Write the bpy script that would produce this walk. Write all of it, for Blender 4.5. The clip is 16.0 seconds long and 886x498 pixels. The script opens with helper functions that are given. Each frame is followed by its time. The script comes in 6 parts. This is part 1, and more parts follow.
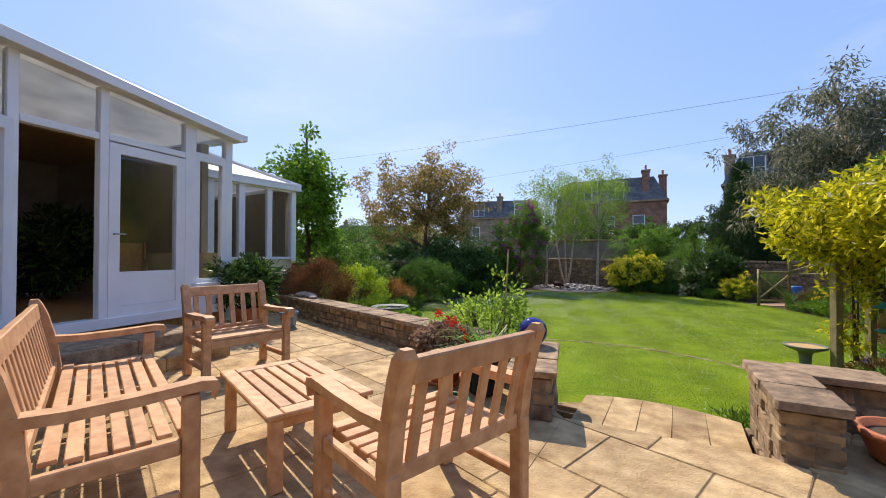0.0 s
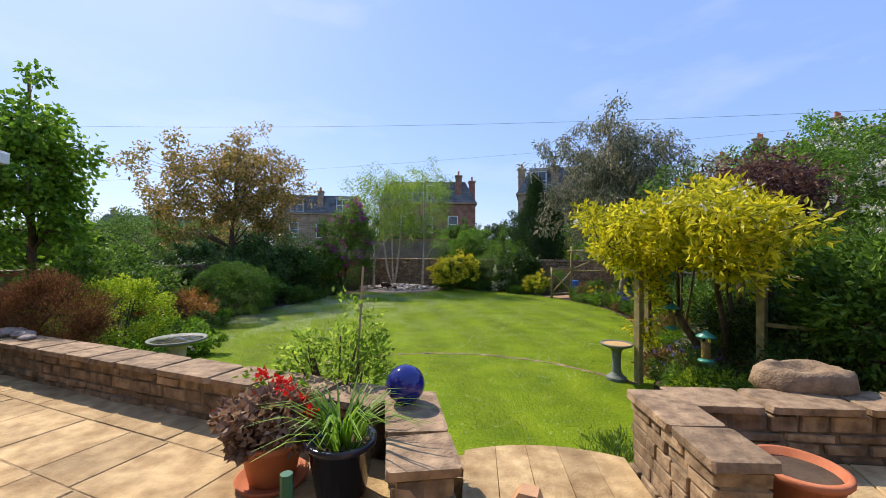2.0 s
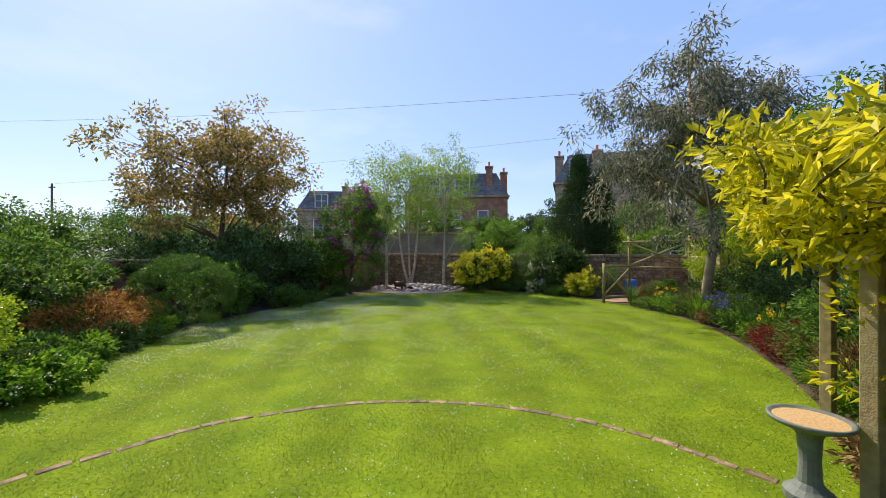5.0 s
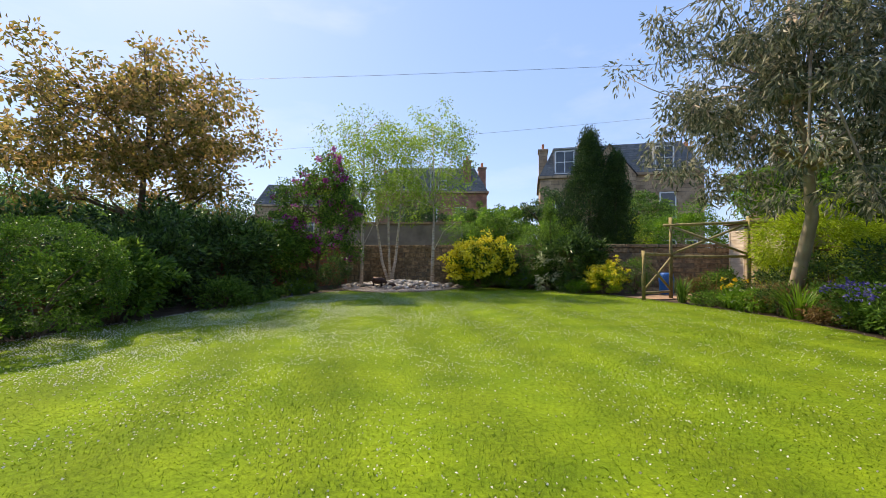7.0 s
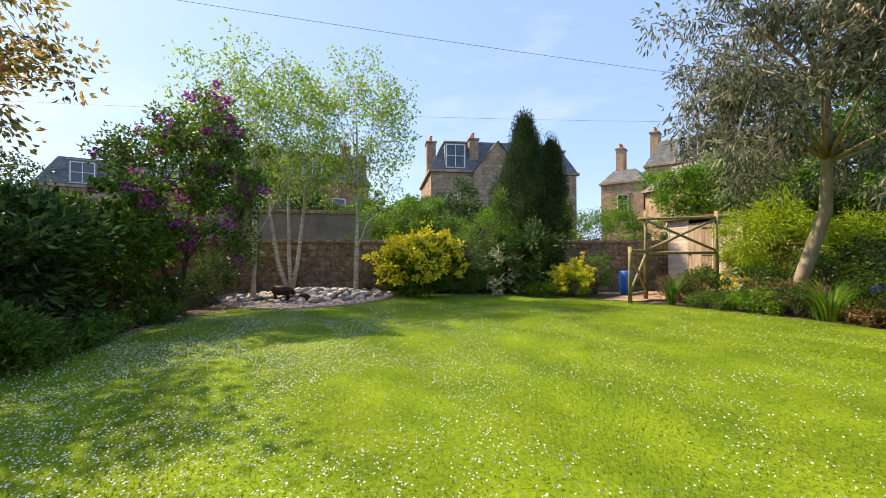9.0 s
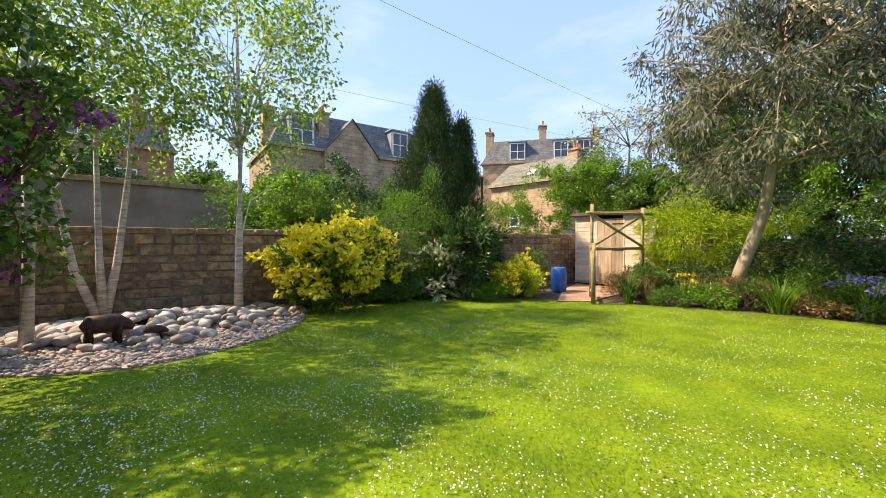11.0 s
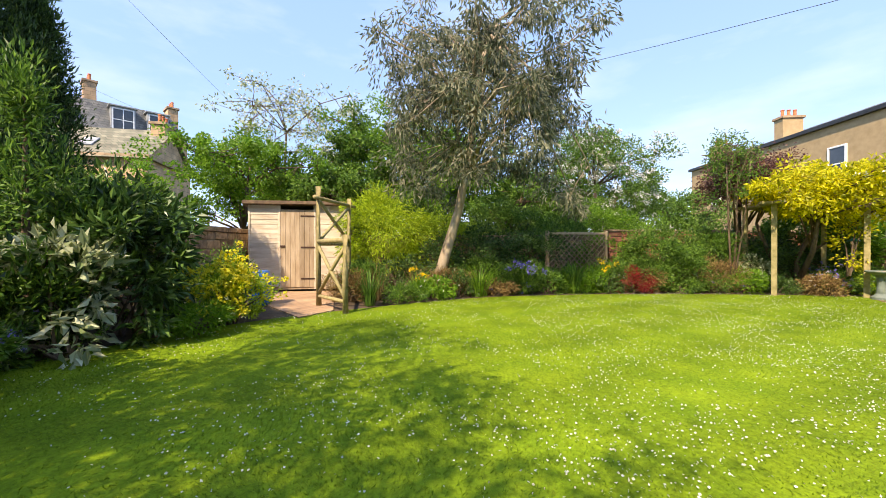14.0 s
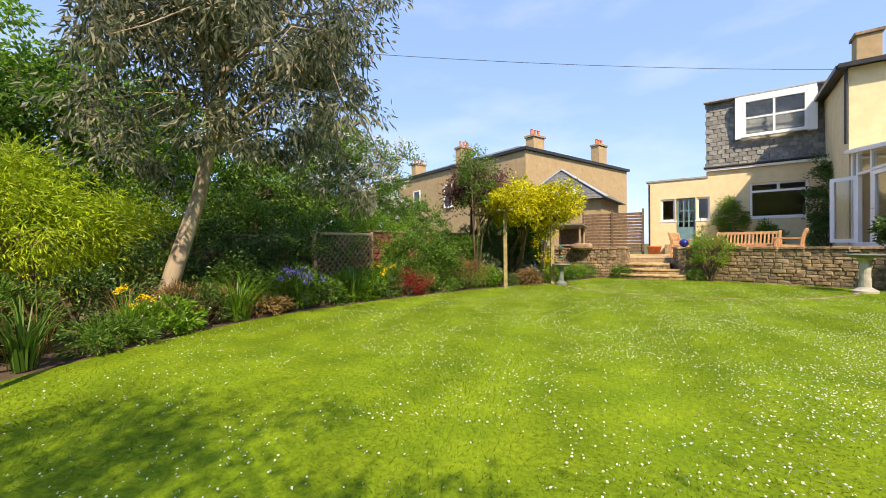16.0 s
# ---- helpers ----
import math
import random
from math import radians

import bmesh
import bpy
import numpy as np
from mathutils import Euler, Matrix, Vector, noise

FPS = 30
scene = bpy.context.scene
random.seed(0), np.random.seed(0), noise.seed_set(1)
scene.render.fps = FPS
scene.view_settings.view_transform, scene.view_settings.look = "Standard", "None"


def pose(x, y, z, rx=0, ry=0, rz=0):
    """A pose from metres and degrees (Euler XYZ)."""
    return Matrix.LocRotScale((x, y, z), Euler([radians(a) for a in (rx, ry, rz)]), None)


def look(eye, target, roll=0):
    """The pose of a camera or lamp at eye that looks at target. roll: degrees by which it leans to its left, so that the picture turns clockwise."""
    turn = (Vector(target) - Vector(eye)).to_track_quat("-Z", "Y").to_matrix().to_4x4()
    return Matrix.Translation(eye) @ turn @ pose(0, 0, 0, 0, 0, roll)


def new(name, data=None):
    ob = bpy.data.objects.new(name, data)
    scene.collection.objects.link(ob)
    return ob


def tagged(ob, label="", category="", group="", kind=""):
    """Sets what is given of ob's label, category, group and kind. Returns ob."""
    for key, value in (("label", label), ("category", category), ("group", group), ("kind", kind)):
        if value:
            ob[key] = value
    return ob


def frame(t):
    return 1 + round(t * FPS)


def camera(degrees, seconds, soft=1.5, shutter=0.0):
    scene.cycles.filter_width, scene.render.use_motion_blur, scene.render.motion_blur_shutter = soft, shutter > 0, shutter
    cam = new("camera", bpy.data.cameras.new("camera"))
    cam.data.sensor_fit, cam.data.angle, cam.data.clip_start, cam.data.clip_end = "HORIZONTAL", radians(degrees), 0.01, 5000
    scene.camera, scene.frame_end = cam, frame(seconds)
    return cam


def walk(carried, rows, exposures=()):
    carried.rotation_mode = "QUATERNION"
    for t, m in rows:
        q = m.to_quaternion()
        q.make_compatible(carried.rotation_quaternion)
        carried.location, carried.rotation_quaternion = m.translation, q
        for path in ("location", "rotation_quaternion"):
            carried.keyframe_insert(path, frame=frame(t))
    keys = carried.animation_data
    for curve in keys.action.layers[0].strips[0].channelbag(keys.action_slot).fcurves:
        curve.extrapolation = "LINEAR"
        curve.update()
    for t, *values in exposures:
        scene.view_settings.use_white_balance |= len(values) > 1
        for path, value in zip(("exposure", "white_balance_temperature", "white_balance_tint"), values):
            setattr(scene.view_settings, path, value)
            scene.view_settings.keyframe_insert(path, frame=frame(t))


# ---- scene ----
# ---- camera and walk ----
cam = camera(97.51, 16.0, 0.9)
ROWS = (
    (0, 2.842, 1.226, 1.898, -31.05, 0.66, -0.19),
    (0.5, 2.582, 1.381, 1.889, -23.71, 0.52, 0.05),
    (1, 2.337, 1.502, 1.951, -16.19, 0.42, -0.14),
    (1.5, 2.173, 1.765, 2.007, -9.66, 0.30, -0.19),
    (2, 2.153, 2.180, 2.093, -4.97, 0.19, -0.19),
    (2.5, 2.276, 2.765, 2.145, -2.80, 0.13, -0.62),
    (3, 2.379, 3.337, 2.136, -2.79, 0.11, -0.36),
    (3.5, 2.515, 4.017, 2.073, -4.63, 0.20, -0.24),
    (4, 2.569, 4.586, 2.023, -7.25, 0.21, 0.05),
    (4.5, 2.460, 4.973, 1.963, -9.89, 0.02, 0.08),
    (7, 0.876, 8.520, 1.199, -4.86, 0.94, -0.21),
    (7.5, 0.299, 9.346, 1.229, 0.05, 0.91, -0.26),
    (8, -0.325, 10.149, 1.219, 5.36, 0.94, -0.28),
    (8.5, -0.919, 10.970, 1.206, 10.67, 0.82, -0.03),
    (10.8, -2.738, 15.165, 1.354, 39.58, -0.89, -0.10),
    (11, -2.787, 15.515, 1.359, 42.73, -1.01, -0.10),
    (11.5, -2.843, 16.360, 1.360, 51.18, -1.19, 0.02),
    (12, -2.783, 17.158, 1.369, 60.52, -1.29, 0.10),
    (12.5, -2.570, 17.798, 1.319, 70.07, -1.05, -0.12),
    (13, -2.241, 18.412, 1.246, 80.41, -0.78, 0.04),
    (13.5, -1.875, 18.969, 1.199, 91.68, -0.57, 0.13),
    (14, -1.429, 19.365, 1.150, 102.75, -0.45, 0.21),
    (14.5, -0.812, 19.543, 1.099, 113.39, -0.20, 0.11),
    (15, -0.258, 19.660, 1.101, 123.95, -0.43, 0.30),
    (15.5, 0.226, 19.721, 1.106, 134.27, -0.49, 0.37),
    (16, 0.676, 19.782, 1.166, 144.41, -0.51, 0.64),
)


def heading(x, y, z, yaw, pitch, roll):
    a, p = radians(yaw), radians(pitch)
    way = Vector((math.sin(a) * math.cos(p), math.cos(a) * math.cos(p), math.sin(p)))
    eye = Vector((x, y, z))
    return look(eye, eye + way, -roll)


walk(cam, [(r[0], heading(*r[1:])) for r in ROWS], [(0, 0.27, 7300, 15), (4.5, 0.38, 7600, 14), (7, 0.46, 8200, 13), (8.5, 0.64, 8400, 14), (11, 0.95, 8700, 15), (13.5, 1.0, 8600, 14), (14.5, 0.9, 8500, 13), (16, 0.65, 8500, 12)])

# ---- sky and sun ----
SUN_AZ, SUN_EL = -47.0, 47.0
world = bpy.data.worlds.new("sky")
scene.world = world
world.use_nodes = True
wn, wl = world.node_tree.nodes, world.node_tree.links
sky = wn.new("ShaderNodeTexSky")
sky.sky_type, sky.sun_disc = "NISHITA", False
sky.sun_elevation, sky.sun_rotation = radians(SUN_EL), radians(SUN_AZ)
sky.air_density, sky.dust_density, sky.ozone_density = 1.0, 0.6, 2.0
wn["Background"].inputs[1].default_value = 0.15
haze = wn.new("ShaderNodeMix")
haze.data_type = "RGBA"
haze.inputs[0].default_value, haze.inputs[7].default_value = 0.58, (1.6, 3.15, 7.4, 1)
wl.new(sky.outputs[0], haze.inputs[6])
# thin wisps and a few small puffs of cloud
wtc, wmap, cloud, wramp, wcl = wn.new("ShaderNodeTexCoord"), wn.new("ShaderNodeMapping"), wn.new("ShaderNodeTexNoise"), wn.new("ShaderNodeValToRGB"), wn.new("ShaderNodeMix")
wmap.inputs["Scale"].default_value = (1.0, 1.0, 3.2)
cloud.inputs["Scale"].default_value, cloud.inputs["Detail"].default_value, cloud.inputs["Roughness"].default_value = 2.6, 8, 0.55
wramp.color_ramp.elements[0].position, wramp.color_ramp.elements[1].position = 0.52, 0.82
wramp.color_ramp.elements[1].color = (0.22, 0.22, 0.22, 1)
wcl.data_type = "RGBA"
wcl.inputs[7].default_value = (6.2, 6.6, 7.4, 1)
wl.new(wtc.outputs["Generated"], wmap.inputs[0])
wl.new(wmap.outputs[0], cloud.inputs["Vector"])
wl.new(cloud.outputs[0], wramp.inputs[0])
wl.new(wramp.outputs[0], wcl.inputs[0])
wl.new(haze.outputs[2], wcl.inputs[6])
wl.new(wcl.outputs[2], wn["Background"].inputs[0])
sun_data = bpy.data.lights.new("sun", "SUN")
sun_data.energy, sun_data.angle, sun_data.color = 4.4, radians(0.6), (1.0, 0.94, 0.84)
sun = new("sun", sun_data)
sx, sy = math.sin(radians(SUN_AZ)), math.cos(radians(SUN_AZ))
ce, se = math.cos(radians(SUN_EL)), math.sin(radians(SUN_EL))
sun.matrix_world = look((sx * ce * 60, sy * ce * 60, se * 60), (0, 0, 0))


# ---- materials ----
def mat(name, c1, c2, scale=8.0, rough=0.8, bump=0.3, fine=90.0, metal=0.0, vary=0.0, stain=0.25, stretch=(1, 1, 1), stain_scale=1.1, spec=0.4):
    """Two-scale surface: large stains, fine grain with relief, and a shift from piece to piece."""
    m = bpy.data.materials.new(name)
    m.use_nodes = True
    n, l = m.node_tree.nodes, m.node_tree.links
    b = n["Principled BSDF"]
    b.inputs["Roughness"].default_value, b.inputs["Metallic"].default_value = rough, metal
    b.inputs["Specular IOR Level"].default_value = spec
    geo = n.new("ShaderNodeNewGeometry")
    mp = n.new("ShaderNodeMapping")
    mp.inputs["Scale"].default_value = stretch
    l.new(geo.outputs["Position"], mp.inputs[0])
    na, nb, nc = (n.new("ShaderNodeTexNoise") for _ in range(3))
    for nd, s, d in ((na, scale, 6), (nb, fine, 4), (nc, stain_scale, 5)):
        nd.inputs["Scale"].default_value, nd.inputs["Detail"].default_value = s, d
        l.new(mp.outputs[0], nd.inputs["Vector"])
    ramp = n.new("ShaderNodeValToRGB")
    ramp.color_ramp.elements[0].position, ramp.color_ramp.elements[1].position = 0.3, 0.7
    ramp.color_ramp.elements[0].color, ramp.color_ramp.elements[1].color = (*c1, 1), (*c2, 1)
    l.new(na.outputs[0], ramp.inputs[0])
    hsv = n.new("ShaderNodeHueSaturation")
    l.new(ramp.outputs[0], hsv.inputs["Color"])
    oi = n.new("ShaderNodeObjectInfo")
    add = n.new("ShaderNodeMath")
    add.operation = "MULTIPLY_ADD"
    l.new(oi.outputs["Random"], add.inputs[0])
    add.inputs[1].default_value, add.inputs[2].default_value = vary, 1.0 - vary * 0.5 - stain * 0.5
    add2 = n.new("ShaderNodeMath")
    add2.operation = "MULTIPLY_ADD"
    l.new(nc.outputs[0], add2.inputs[0])
    add2.inputs[1].default_value = stain
    l.new(add.outputs[0], add2.inputs[2])
    l.new(add2.outputs[0], hsv.inputs["Value"])
    l.new(hsv.outputs[0], b.inputs["Base Color"])
    bp = n.new("ShaderNodeBump")
    bp.inputs["Strength"].default_value, bp.inputs["Distance"].default_value = bump, 0.01
    mixb = n.new("ShaderNodeMath")
    l.new(na.outputs[0], mixb.inputs[0])
    l.new(nb.outputs[0], mixb.inputs[1])
    l.new(mixb.outputs[0], bp.inputs["Height"])
    l.new(bp.outputs[0], b.inputs["Normal"])
    return m


def block_mat(name, c1, c2, mortar, bw, bh, rough=0.9, bump=0.5, gap=0.012):
    """Coursed stone, slate or brick on far faces; courses run along the wall whatever way it faces."""
    m = bpy.data.materials.new(name)
    m.use_nodes = True
    n, l = m.node_tree.nodes, m.node_tree.links
    b = n["Principled BSDF"]
    b.inputs["Roughness"].default_value = rough
    tc = n.new("ShaderNodeTexCoord")
    sep, cmb, addn = n.new("ShaderNodeSeparateXYZ"), n.new("ShaderNodeCombineXYZ"), n.new("ShaderNodeMath")
    l.new(tc.outputs["Object"], sep.inputs[0])
    l.new(sep.outputs[0], addn.inputs[0])
    l.new(sep.outputs[1], addn.inputs[1])
    l.new(addn.outputs[0], cmb.inputs[0])
    l.new(sep.outputs[2], cmb.inputs[1])
    br = n.new("ShaderNodeTexBrick")
    for k, v in (("Scale", 1.0), ("Brick Width", bw), ("Row Height", bh), ("Mortar Size", gap), ("Bias", -0.1)):
        br.inputs[k].default_value = v
    br.inputs["Color1"].default_value, br.inputs["Color2"].default_value, br.inputs["Mortar"].default_value = (*c1, 1), (*c2, 1), (*mortar, 1)
    l.new(cmb.outputs[0], br.inputs["Vector"])
    ns = n.new("ShaderNodeTexNoise")
    ns.inputs["Scale"].default_value, ns.inputs["Detail"].default_value = 1.7, 8
    l.new(tc.outputs["Object"], ns.inputs["Vector"])
    mx = n.new("ShaderNodeMix")
    mx.data_type, mx.blend_type = "RGBA", "OVERLAY"
    mx.inputs[0].default_value = 0.75
    l.new(br.outputs["Color"], mx.inputs[6])
    l.new(ns.outputs[0], mx.inputs[7])
    l.new(mx.outputs[2], b.inputs["Base Color"])
    bp = n.new("ShaderNodeBump")
    bp.inputs["Strength"].default_value, bp.inputs["Distance"].default_value, bp.invert = bump, 0.03, True
    l.new(br.outputs["Fac"], bp.inputs["Height"])
    l.new(bp.outputs[0], b.inputs["Normal"])
    return m


def leaf_mat(name, dark, mid, light, trans=0.4, rough=0.45):
    m = bpy.data.materials.new(name)
    m.use_nodes = True
    n, l = m.node_tree.nodes, m.node_tree.links
    b = n["Principled BSDF"]
    b.inputs["Roughness"].default_value = rough
    b.inputs["Specular IOR Level"].default_value = 0.35
    geo = n.new("ShaderNodeNewGeometry")
    ramp = n.new("ShaderNodeValToRGB")
    e = ramp.color_ramp.elements
    e[0].color, e[1].color, e[1].position = (*dark, 1), (*light, 1), 1.0
    k = e.new(0.55)
    k.color = (*mid, 1)
    l.new(geo.outputs["Random Per Island"], ramp.inputs[0])
    ns, hsv, ma = n.new("ShaderNodeTexNoise"), n.new("ShaderNodeHueSaturation"), n.new("ShaderNodeMath")
    ns.inputs["Scale"].default_value, ns.inputs["Detail"].default_value = 2.2, 3
    l.new(geo.outputs["Position"], ns.inputs["Vector"])
    ma.operation = "MULTIPLY_ADD"
    l.new(ns.outputs[0], ma.inputs[0])
    ma.inputs[1].default_value, ma.inputs[2].default_value = 0.9, 0.55
    l.new(ma.outputs[0], hsv.inputs["Value"])
    l.new(ramp.outputs[0], hsv.inputs["Color"])
    l.new(hsv.outputs[0], b.inputs["Base Color"])
    t, mx = n.new("ShaderNodeBsdfTranslucent"), n.new("ShaderNodeMixShader")
    l.new(hsv.outputs[0], t.inputs[0])
    mx.inputs[0].default_value = trans
    l.new(b.outputs[0], mx.inputs[1])
    l.new(t.outputs[0], mx.inputs[2])
    l.new(mx.outputs[0], n["Material Output"].inputs[0])
    return m


def glass_mat(name, tint, rough=0.0):
    m = bpy.data.materials.new(name)
    m.use_nodes = True
    b = m.node_tree.nodes["Principled BSDF"]
    b.inputs["Base Color"].default_value = (*tint, 1)
    b.inputs["Transmission Weight"].default_value, b.inputs["Roughness"].default_value, b.inputs["IOR"].default_value = 1.0, rough, 1.45
    return m


TEAK = mat("teak", (0.44, 0.22, 0.10), (0.64, 0.37, 0.19), 14, 0.6, 0.15, 120, vary=0.25, stretch=(1, 1, 1), stain=0.3)
GREYWOOD = mat("weathered_wood", (0.30, 0.21, 0.13), (0.46, 0.35, 0.24), 9, 0.85, 0.4, 110, vary=0.3, stretch=(1, 1, 0.25))
PALEBOARD = mat("bleached_boards", (0.48, 0.38, 0.28), (0.66, 0.56, 0.44), 7, 0.85, 0.3, 100, vary=0.22, stretch=(0.4, 0.4, 2))
POLE = mat("mossy_pole_wood", (0.20, 0.17, 0.07), (0.38, 0.31, 0.16), 11, 0.9, 0.5, 80, vary=0.2)
FENCEWOOD = mat("dark_fence_wood", (0.09, 0.06, 0.04), (0.20, 0.13, 0.08), 9, 0.9, 0.4, 90, vary=0.3)
PAVING = mat("sandstone_paving", (0.30, 0.19, 0.085), (0.58, 0.42, 0.22), 7, 0.85, 1.0, 55, vary=0.3, stain=0.8, stain_scale=3.0)
JOINT = mat("joint_sand", (0.26, 0.19, 0.11), (0.42, 0.32, 0.20), 12, 0.95, 0.6)
RUBBLE = mat("brown_rubble_stone", (0.13, 0.085, 0.05), (0.40, 0.285, 0.175), 9, 0.9, 1.0, 45, vary=0.55, stain=0.8, stain_scale=2.5)
CAPSTONE = mat("coping_stone", (0.16, 0.105, 0.065), (0.40, 0.28, 0.17), 11, 0.85, 1.0, 50, vary=0.35, stain=0.9, stain_scale=3.5)
MORTAR = mat("lime_mortar", (0.13, 0.10, 0.07), (0.24, 0.19, 0.13), 10, 0.95, 0.7)
BRICKRED = mat("old_red_brick", (0.22, 0.075, 0.045), (0.34, 0.14, 0.085), 8, 0.9, 0.6, vary=0.35, stain=0.5)
PVC = mat("white_upvc", (0.76, 0.77, 0.78), (0.82, 0.83, 0.84), 3, 0.35, 0.03, 40, stain=0.06)
CREAM = mat("cream_render", (0.66, 0.53, 0.31), (0.74, 0.61, 0.38), 4, 0.9, 0.35, 130, stain=0.16)
HARL = mat("tan_harling", (0.36, 0.255, 0.14), (0.44, 0.32, 0.185), 4, 0.95, 0.6, 60, stain=0.25)
BLACK = mat("black_paint", (0.015, 0.015, 0.015), (0.03, 0.03, 0.03), 6, 0.4, 0.1)
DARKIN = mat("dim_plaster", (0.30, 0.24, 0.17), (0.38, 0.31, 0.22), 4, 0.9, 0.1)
FLOORIN = mat("honey_floorboards", (0.30, 0.17, 0.07), (0.42, 0.25, 0.11), 6, 0.35, 0.1, stretch=(0.3, 3, 1))
TEALDOOR = mat("teal_door_paint", (0.10, 0.20, 0.23), (0.14, 0.26, 0.29), 5, 0.45, 0.1)
TERRA = mat("terracotta", (0.45, 0.13, 0.055), (0.58, 0.21, 0.10), 7, 0.75, 0.2, 90, stain=0.3)
COBALT = mat("cobalt_glaze", (0.006, 0.012, 0.15), (0.012, 0.02, 0.24), 4, 0.08, 0.02, spec=0.7)
NAVYPOT = mat("dark_glazed_pot", (0.012, 0.014, 0.028), (0.03, 0.03, 0.05), 5, 0.2, 0.05, spec=0.6)
GREENPLASTIC = mat("green_plastic", (0.01, 0.10, 0.05), (0.015, 0.15, 0.075), 5, 0.4, 0.03)
TEALPLASTIC = mat("teal_feeder_plastic", (0.02, 0.17, 0.13), (0.04, 0.26, 0.20), 5, 0.4, 0.03)
BLUEPLASTIC = mat("blue_plastic", (0.01, 0.10, 0.38), (0.02, 0.14, 0.46), 5, 0.4, 0.03)
CLEARPLASTIC = glass_mat("clear_plastic", (0.85, 0.8, 0.65), 0.2)
SEED = mat("bird_seed", (0.45, 0.28, 0.12), (0.66, 0.46, 0.24), 60, 0.9, 0.6, 200)
BRONZE = mat("rusty_iron", (0.035, 0.02, 0.016), (0.10, 0.05, 0.035), 14, 0.6, 0.5, metal=0.5)
LEADGREEN = mat("verdigris_basin", (0.10, 0.13, 0.11), (0.19, 0.22, 0.19), 9, 0.6, 0.4, stain=0.5)
CASTSTONE = mat("cast_stone", (0.34, 0.32, 0.27), (0.52, 0.49, 0.42), 8, 0.9, 0.5, stain=0.5)
WATER = glass_mat("still_water", (0.8, 0.9, 0.9))
SOIL = mat("garden_soil", (0.045, 0.03, 0.02), (0.12, 0.08, 0.05), 4, 0.95, 1.0, 25)
BRICKPATH = block_mat("path_brick", (0.36, 0.21, 0.12), (0.44, 0.28, 0.17), (0.2, 0.15, 0.1), 0.22, 0.1)
GROUNDM = mat("rough_ground", (0.05, 0.075, 0.02), (0.10, 0.13, 0.04), 0.5, 0.95, 0.8, 6)
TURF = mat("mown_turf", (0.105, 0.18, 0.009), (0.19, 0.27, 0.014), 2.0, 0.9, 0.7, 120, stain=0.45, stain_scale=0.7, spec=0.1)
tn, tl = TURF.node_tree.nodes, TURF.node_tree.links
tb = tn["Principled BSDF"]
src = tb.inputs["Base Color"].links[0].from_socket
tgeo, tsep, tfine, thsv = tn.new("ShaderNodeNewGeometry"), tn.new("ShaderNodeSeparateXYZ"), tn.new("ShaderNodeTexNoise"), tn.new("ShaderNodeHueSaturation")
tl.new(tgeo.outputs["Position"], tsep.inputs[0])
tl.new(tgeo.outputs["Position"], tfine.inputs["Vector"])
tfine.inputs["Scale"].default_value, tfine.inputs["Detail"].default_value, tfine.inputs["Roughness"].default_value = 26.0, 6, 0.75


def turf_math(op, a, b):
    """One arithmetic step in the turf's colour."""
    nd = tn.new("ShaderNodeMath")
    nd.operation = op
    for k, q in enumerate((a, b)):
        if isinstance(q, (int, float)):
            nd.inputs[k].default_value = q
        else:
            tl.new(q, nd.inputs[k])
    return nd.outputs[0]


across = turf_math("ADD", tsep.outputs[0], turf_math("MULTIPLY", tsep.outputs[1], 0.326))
sheen_band = turf_math("MULTIPLY", turf_math("SINE", turf_math("MULTIPLY", across, 5.07), 0.0), 0.10)  # mower strips: how leaning blades catch light, painted as colour bands
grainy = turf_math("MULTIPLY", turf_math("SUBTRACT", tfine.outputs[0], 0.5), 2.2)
tl.new(turf_math("ADD", turf_math("ADD", sheen_band, grainy), 1.0), thsv.inputs["Value"])
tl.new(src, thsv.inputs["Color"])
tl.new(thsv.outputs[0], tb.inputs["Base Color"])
PEBBLE = mat("river_pebbles", (0.22, 0.16, 0.125), (0.52, 0.43, 0.36), 22, 0.75, 0.3, 40, stain=0.5, stain_scale=9)
GRAVEL = mat("pink_gravel", (0.20, 0.14, 0.10), (0.46, 0.36, 0.28), 28, 0.9, 1.0, 70)
SANDSTONE = block_mat("ashlar_sandstone", (0.42, 0.27, 0.155), (0.52, 0.35, 0.21), (0.25, 0.18, 0.12), 0.62, 0.3)
DARKSTONE = block_mat("sooty_sandstone", (0.33, 0.225, 0.14), (0.44, 0.31, 0.20), (0.16, 0.12, 0.09), 0.6, 0.3)
REDSTONE = block_mat("red_sandstone", (0.28, 0.13, 0.085), (0.36, 0.19, 0.125), (0.2, 0.12, 0.08), 0.6, 0.3)
SLATE = block_mat("slate_courses", (0.11, 0.115, 0.115), (0.19, 0.185, 0.165), (0.05, 0.05, 0.05), 0.3, 0.2, 0.55, 0.7)
SLATEPIECE = mat("grey_slate", (0.12, 0.12, 0.115), (0.235, 0.225, 0.195), 7, 0.6, 0.4, 60, vary=0.55)
MOSSROOF = block_mat("mossy_slate", (0.15, 0.14, 0.10), (0.23, 0.21, 0.15), (0.08, 0.10, 0.07), 0.3, 0.2, 0.8, 0.5)
GREYHARL = mat("grey_harling", (0.20, 0.17, 0.14), (0.30, 0.26, 0.22), 2.5, 0.95, 0.6, 60, stain=0.5)
LEAD = mat("grey_lead", (0.26, 0.28, 0.30), (0.36, 0.38, 0.40), 5, 0.5, 0.1)
DARKPANE = mat("dark_window_pane", (0.02, 0.025, 0.03), (0.05, 0.06, 0.07), 0.8, 0.04, 0.0, spec=0.8)
